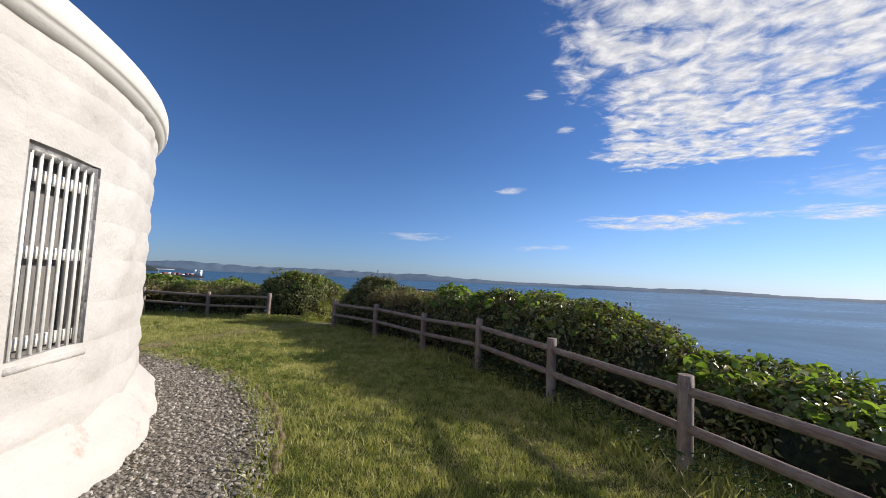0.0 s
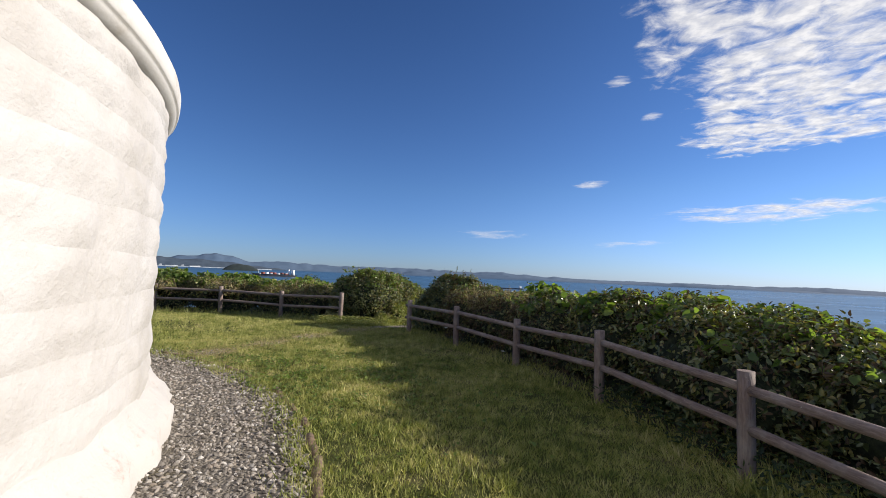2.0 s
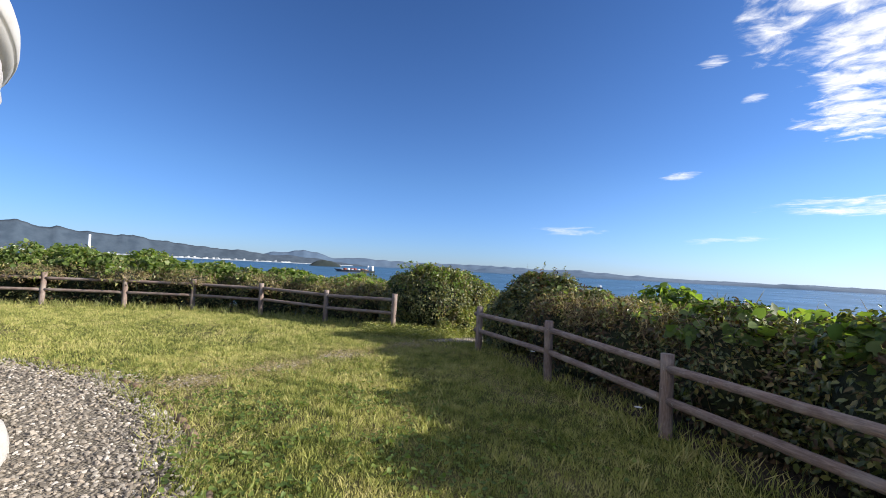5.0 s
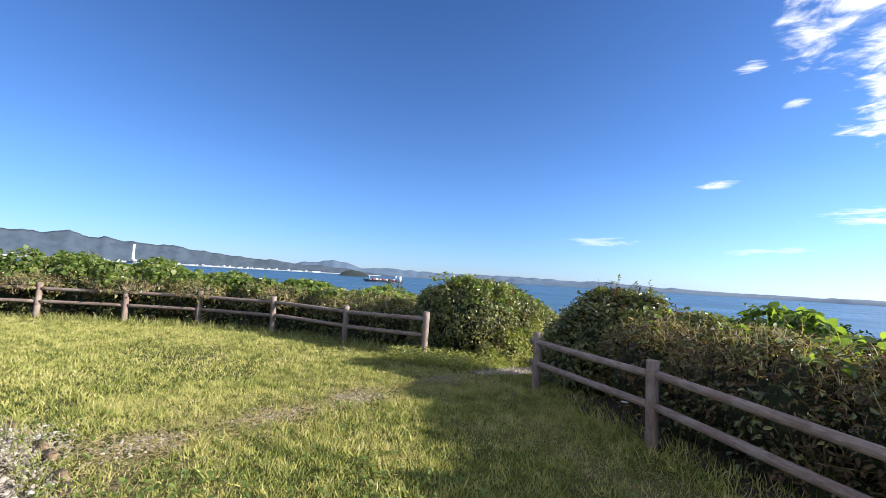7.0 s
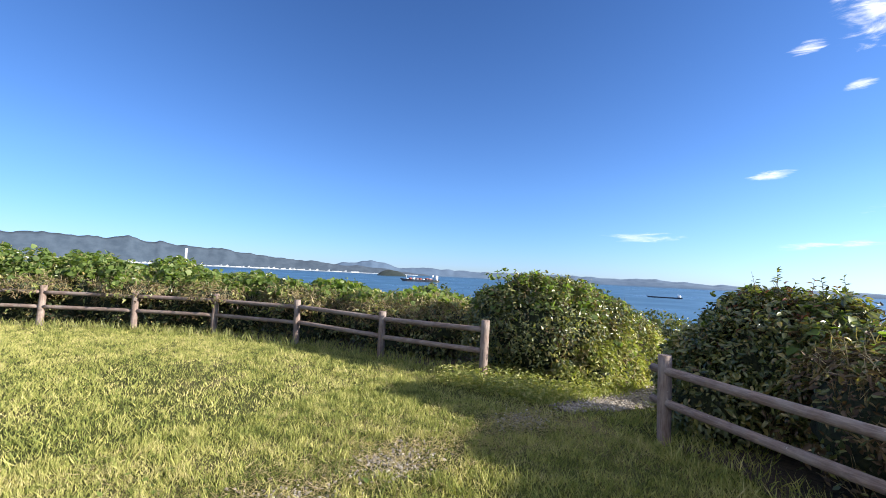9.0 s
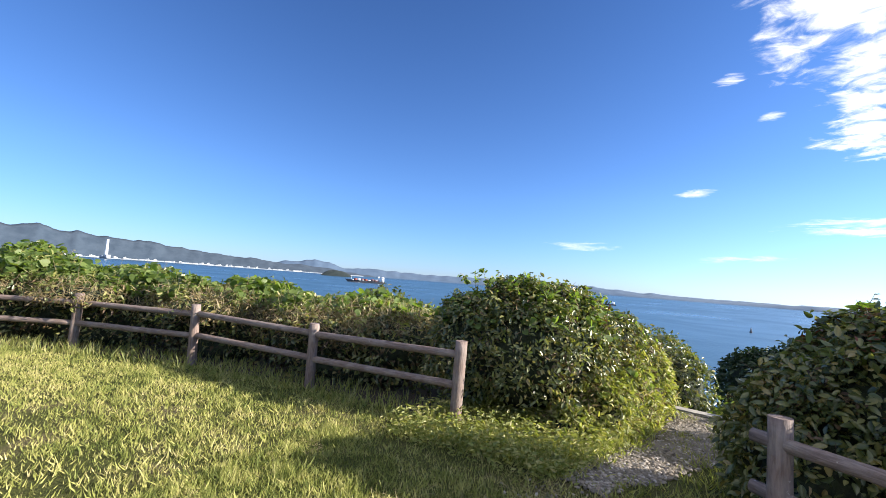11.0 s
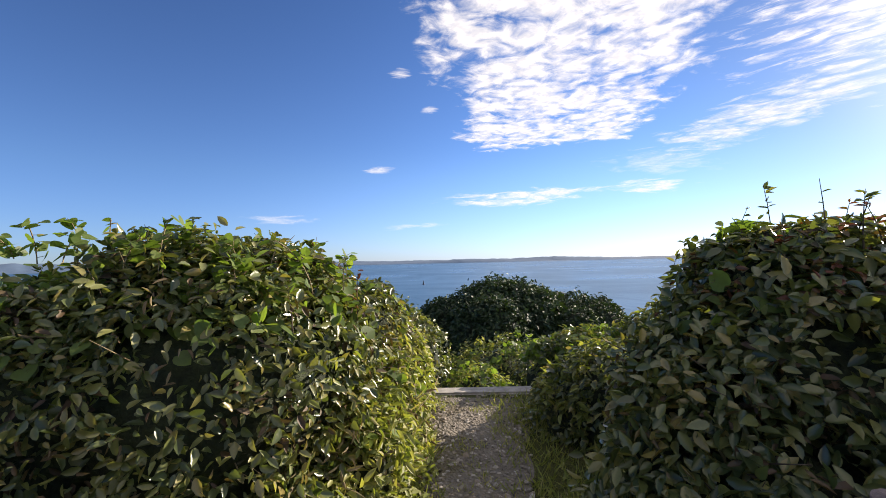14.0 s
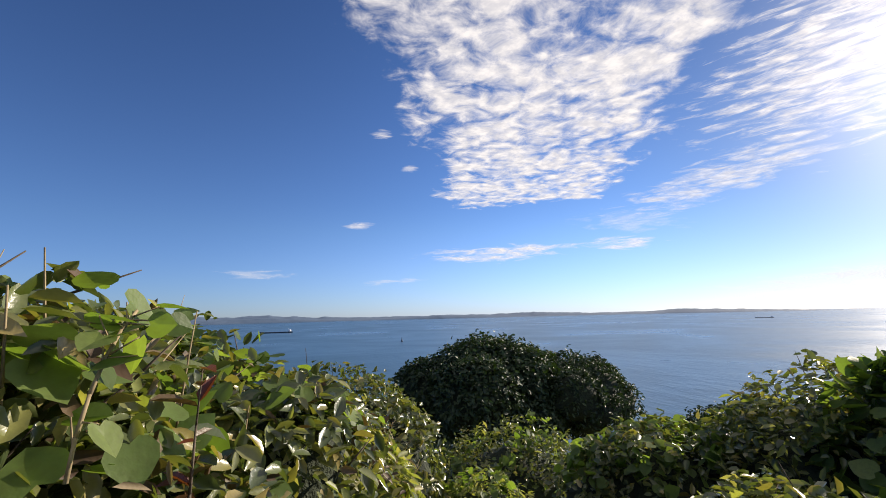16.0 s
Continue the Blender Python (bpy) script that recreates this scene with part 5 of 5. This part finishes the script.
def building_mesh(wide, deep, tall):
    bm = box(bmesh.new(), (wide, deep, tall), (0, 0, tall / 2))
    box(bm, (wide * 0.35, deep * 0.5, tall * 0.3), (wide * 0.2, 0, tall * 1.14))
    box(bm, (wide * 1.04, deep * 1.04, tall * 0.06), (0, 0, tall * 1.0 + 0.2))
    me = bpy.data.meshes.new("harbour_building")
    bm.to_mesh(me)
    bm.free()
    me.materials.append(TOWN)
    return me


kinds = [building_mesh(w, d, h) for w, d, h in ((60, 25, 7), (26, 18, 10), (90, 30, 6), (18, 15, 14), (40, 20, 8))]
rng = np.random.default_rng(77)
for i in range(84):
    a = -88 + 41 * (i / 84) + rng.uniform(-0.4, 0.4)
    if i > 70 and i % 2:
        continue
    d = rng.uniform(4195, 4235)
    ob = tagged(new("harbour_building", kinds[(i * 7) % 5 if i % 6 else 3]), "pale harbour building on the far shore", "building", "buildings on the far shore")
    ob.matrix_world = Matrix.Translation(far(a, d, -27)) @ pose(0, 0, 0, 0, 0, -a + rng.uniform(-25, 25))

chimney = bare(*far(-68.1, 3700, -28), "chimney", "tall white power station chimney on the far shore", "chimney")
bm = tube(bmesh.new(), (0, 0, -2), (0, 0, 131), 10, 6.6, 20, 4)
part("stack", bm, SHIP_WHITE, chimney)
bm = box(box(bmesh.new(), (50, 26, 20), (-36, 0, 10)), (26, 24, 26), (26, 0, 13))
part("boiler_house", bm, TOWN, chimney)

V, F = [], []
for i in range(25):
    for j in range(9):
        u, v = i / 24 * 2 - 1, j / 8 * 2 - 1
        h = max(0.0, (1 - abs(u) ** 2.4)) * max(0, 1 - v * v)
        h = h * (40 + 7 * noise.noise(Vector((u * 3, v * 2, 1))) - 6 * u)
        p = far(-43.4, 2900)
        V.append((p.x + (u * 108) * math.cos(radians(43.4)) + v * 50 * math.sin(radians(43.4)), p.y + (u * 108) * math.sin(radians(43.4)) - v * 50 * math.cos(radians(43.4)), -31 + h))
for i in range(24):
    for j in range(8):
        k = i * 9 + j
        F.append((k, k + 1, k + 10, k + 9))
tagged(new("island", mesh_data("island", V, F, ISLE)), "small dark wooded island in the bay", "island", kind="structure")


# ---- ships ----
def hull(bm, length, beam, tall):
    """A ship's hull, bow at +x."""
    V = []
    n = 14
    for i in range(n + 1):
        f = i / n
        w = beam / 2 * min(1.0, 1.25 * (1 - f) ** 0.55 + 0.02) * (0.86 + 0.14 * min(1, f * 6))
        rise = tall * (1 + 0.35 * max(0, f - 0.82) / 0.18)
        x = -length / 2 + length * f
        rake = 0.05 * length * max(0, f - 0.85) / 0.15
        V.append([bm.verts.new(c) for c in ((x - rake, -w * 0.75, -3), (x + rake, -w, rise), (x + rake, w, rise), (x - rake, w * 0.75, -3))])
    for a, b in zip(V, V[1:]):
        for k in range(4):
            bm.faces.new((a[k], b[k], b[(k + 1) % 4], a[(k + 1) % 4]))
    bm.faces.new(V[0][::-1])
    bm.faces.new(V[-1])
    return bm


def build_cargo_ship():
    ship = bare(0, 0, 0, "cargo_ship", "laden container ship with a white bridge at the stern", "ship")
    part("hull", hull(bmesh.new(), 132, 22, 7), HULL_DARK, ship, "dark hull", smooth=False)
    rng = random.Random(4)
    for i in range(8):
        x = 48 - i * 11.5
        for level in range(2 if i not in (0, 5) else 1):
            bm = box(bmesh.new(), (10.6, 20, 2.7), (x, 0, 8.4 + level * 2.9), 0, 0.15)
            part("container_stack", bm, rng.choice((BOX_RED, BOX_GREY, BOX_RED, SHIP_WHITE, HULL_DARK)), ship)
    bm = box(bmesh.new(), (9, 20, 17), (-56, 0, 14), 0, 0.3)
    box(bm, (6, 24, 3), (-55, 0, 21), 0, 0.2)
    part("bridge", bm, SHIP_WHITE, ship, "white bridge house")
    bm = tube(bmesh.new(), (-43, 0, 7), (-43, 0, 24), 3.2, 2.8, 12)
    part("funnel", bm, SHIP_WHITE, ship)
    part("mast", tube(bmesh.new(), (50, 0, 7), (50, 0, 20), 0.6, 0.3, 6), SHIP_WHITE, ship)
    return ship


cargo = build_cargo_ship()
cargo.matrix_world = Matrix.Translation(far(-39.5, 1490)) @ pose(0, 0, 0, 0, 0, 39.5 + 186)


def build_tanker(length, label):
    ship = bare(0, 0, 0, "tanker", label, "ship")
    part("hull", hull(bmesh.new(), length, length * 0.16, length * 0.035), HULL_DARK, ship, "long low dark hull", smooth=False)
    bm = box(bmesh.new(), (length * 0.09, length * 0.12, length * 0.085), (-length * 0.41, 0, length * 0.06), 0, 0.2)
    part("bridge", bm, SHIP_WHITE, ship, "small white bridge")
    part("mast", tube(bmesh.new(), (-length * 0.37, 0, 2), (-length * 0.37, 0, length * 0.16), 0.4, 0.2, 6), SHIP_WHITE, ship)
    return ship


build_tanker(70, "low dark tanker under way").matrix_world = Matrix.Translation(far(-8.8, 1100)) @ pose(0, 0, 0, 0, 0, 188)
build_tanker(46, "small dark coaster in the sun's glitter").matrix_world = Matrix.Translation(far(49.2, 1700)) @ pose(0, 0, 0, 0, 0, 130)
buoy = bare(*far(6.5, 560, -30.2), "buoy", "dark navigation buoy on the water", "buoy")
part("float", tube(bmesh.new(), (0, 0, -0.5), (0, 0, 1.6), 1.4, 1.2, 12), HULL_DARK, buoy)
part("tower", tube(bmesh.new(), (0, 0, 1.6), (0, 0, 5.6), 0.7, 0.25, 8), HULL_DARK, buoy)


# ---- a white flower at the hedge's foot ----
def build_flower(x, y, tall):
    flower = bare(x, y, float(height(x, y)), "flower", "white wild flower on a thin stalk by the fence", "flower")
    part("stalk", tube(bmesh.new(), (0, 0, -0.02), (0.02, -0.02, tall), 0.004, 0.003, 6), BARK, flower)
    for k in range(8):
        w = k * math.pi / 4
        V, F = leaf_arrays(np.array([[0.02, -0.02, tall]]), np.array([[math.cos(w), math.sin(w), 0.35]]), np.array([[-0.3 * math.cos(w), -0.3 * math.sin(w), 1.0]]), np.array([0.045]), np.array([0.024]), OVATE)
        child("petal", mesh_data("petal", V, F, SHIP_WHITE), flower)


build_flower(-0.86, 11.58, 0.34)
build_flower(0.62, 10.15, 0.20)
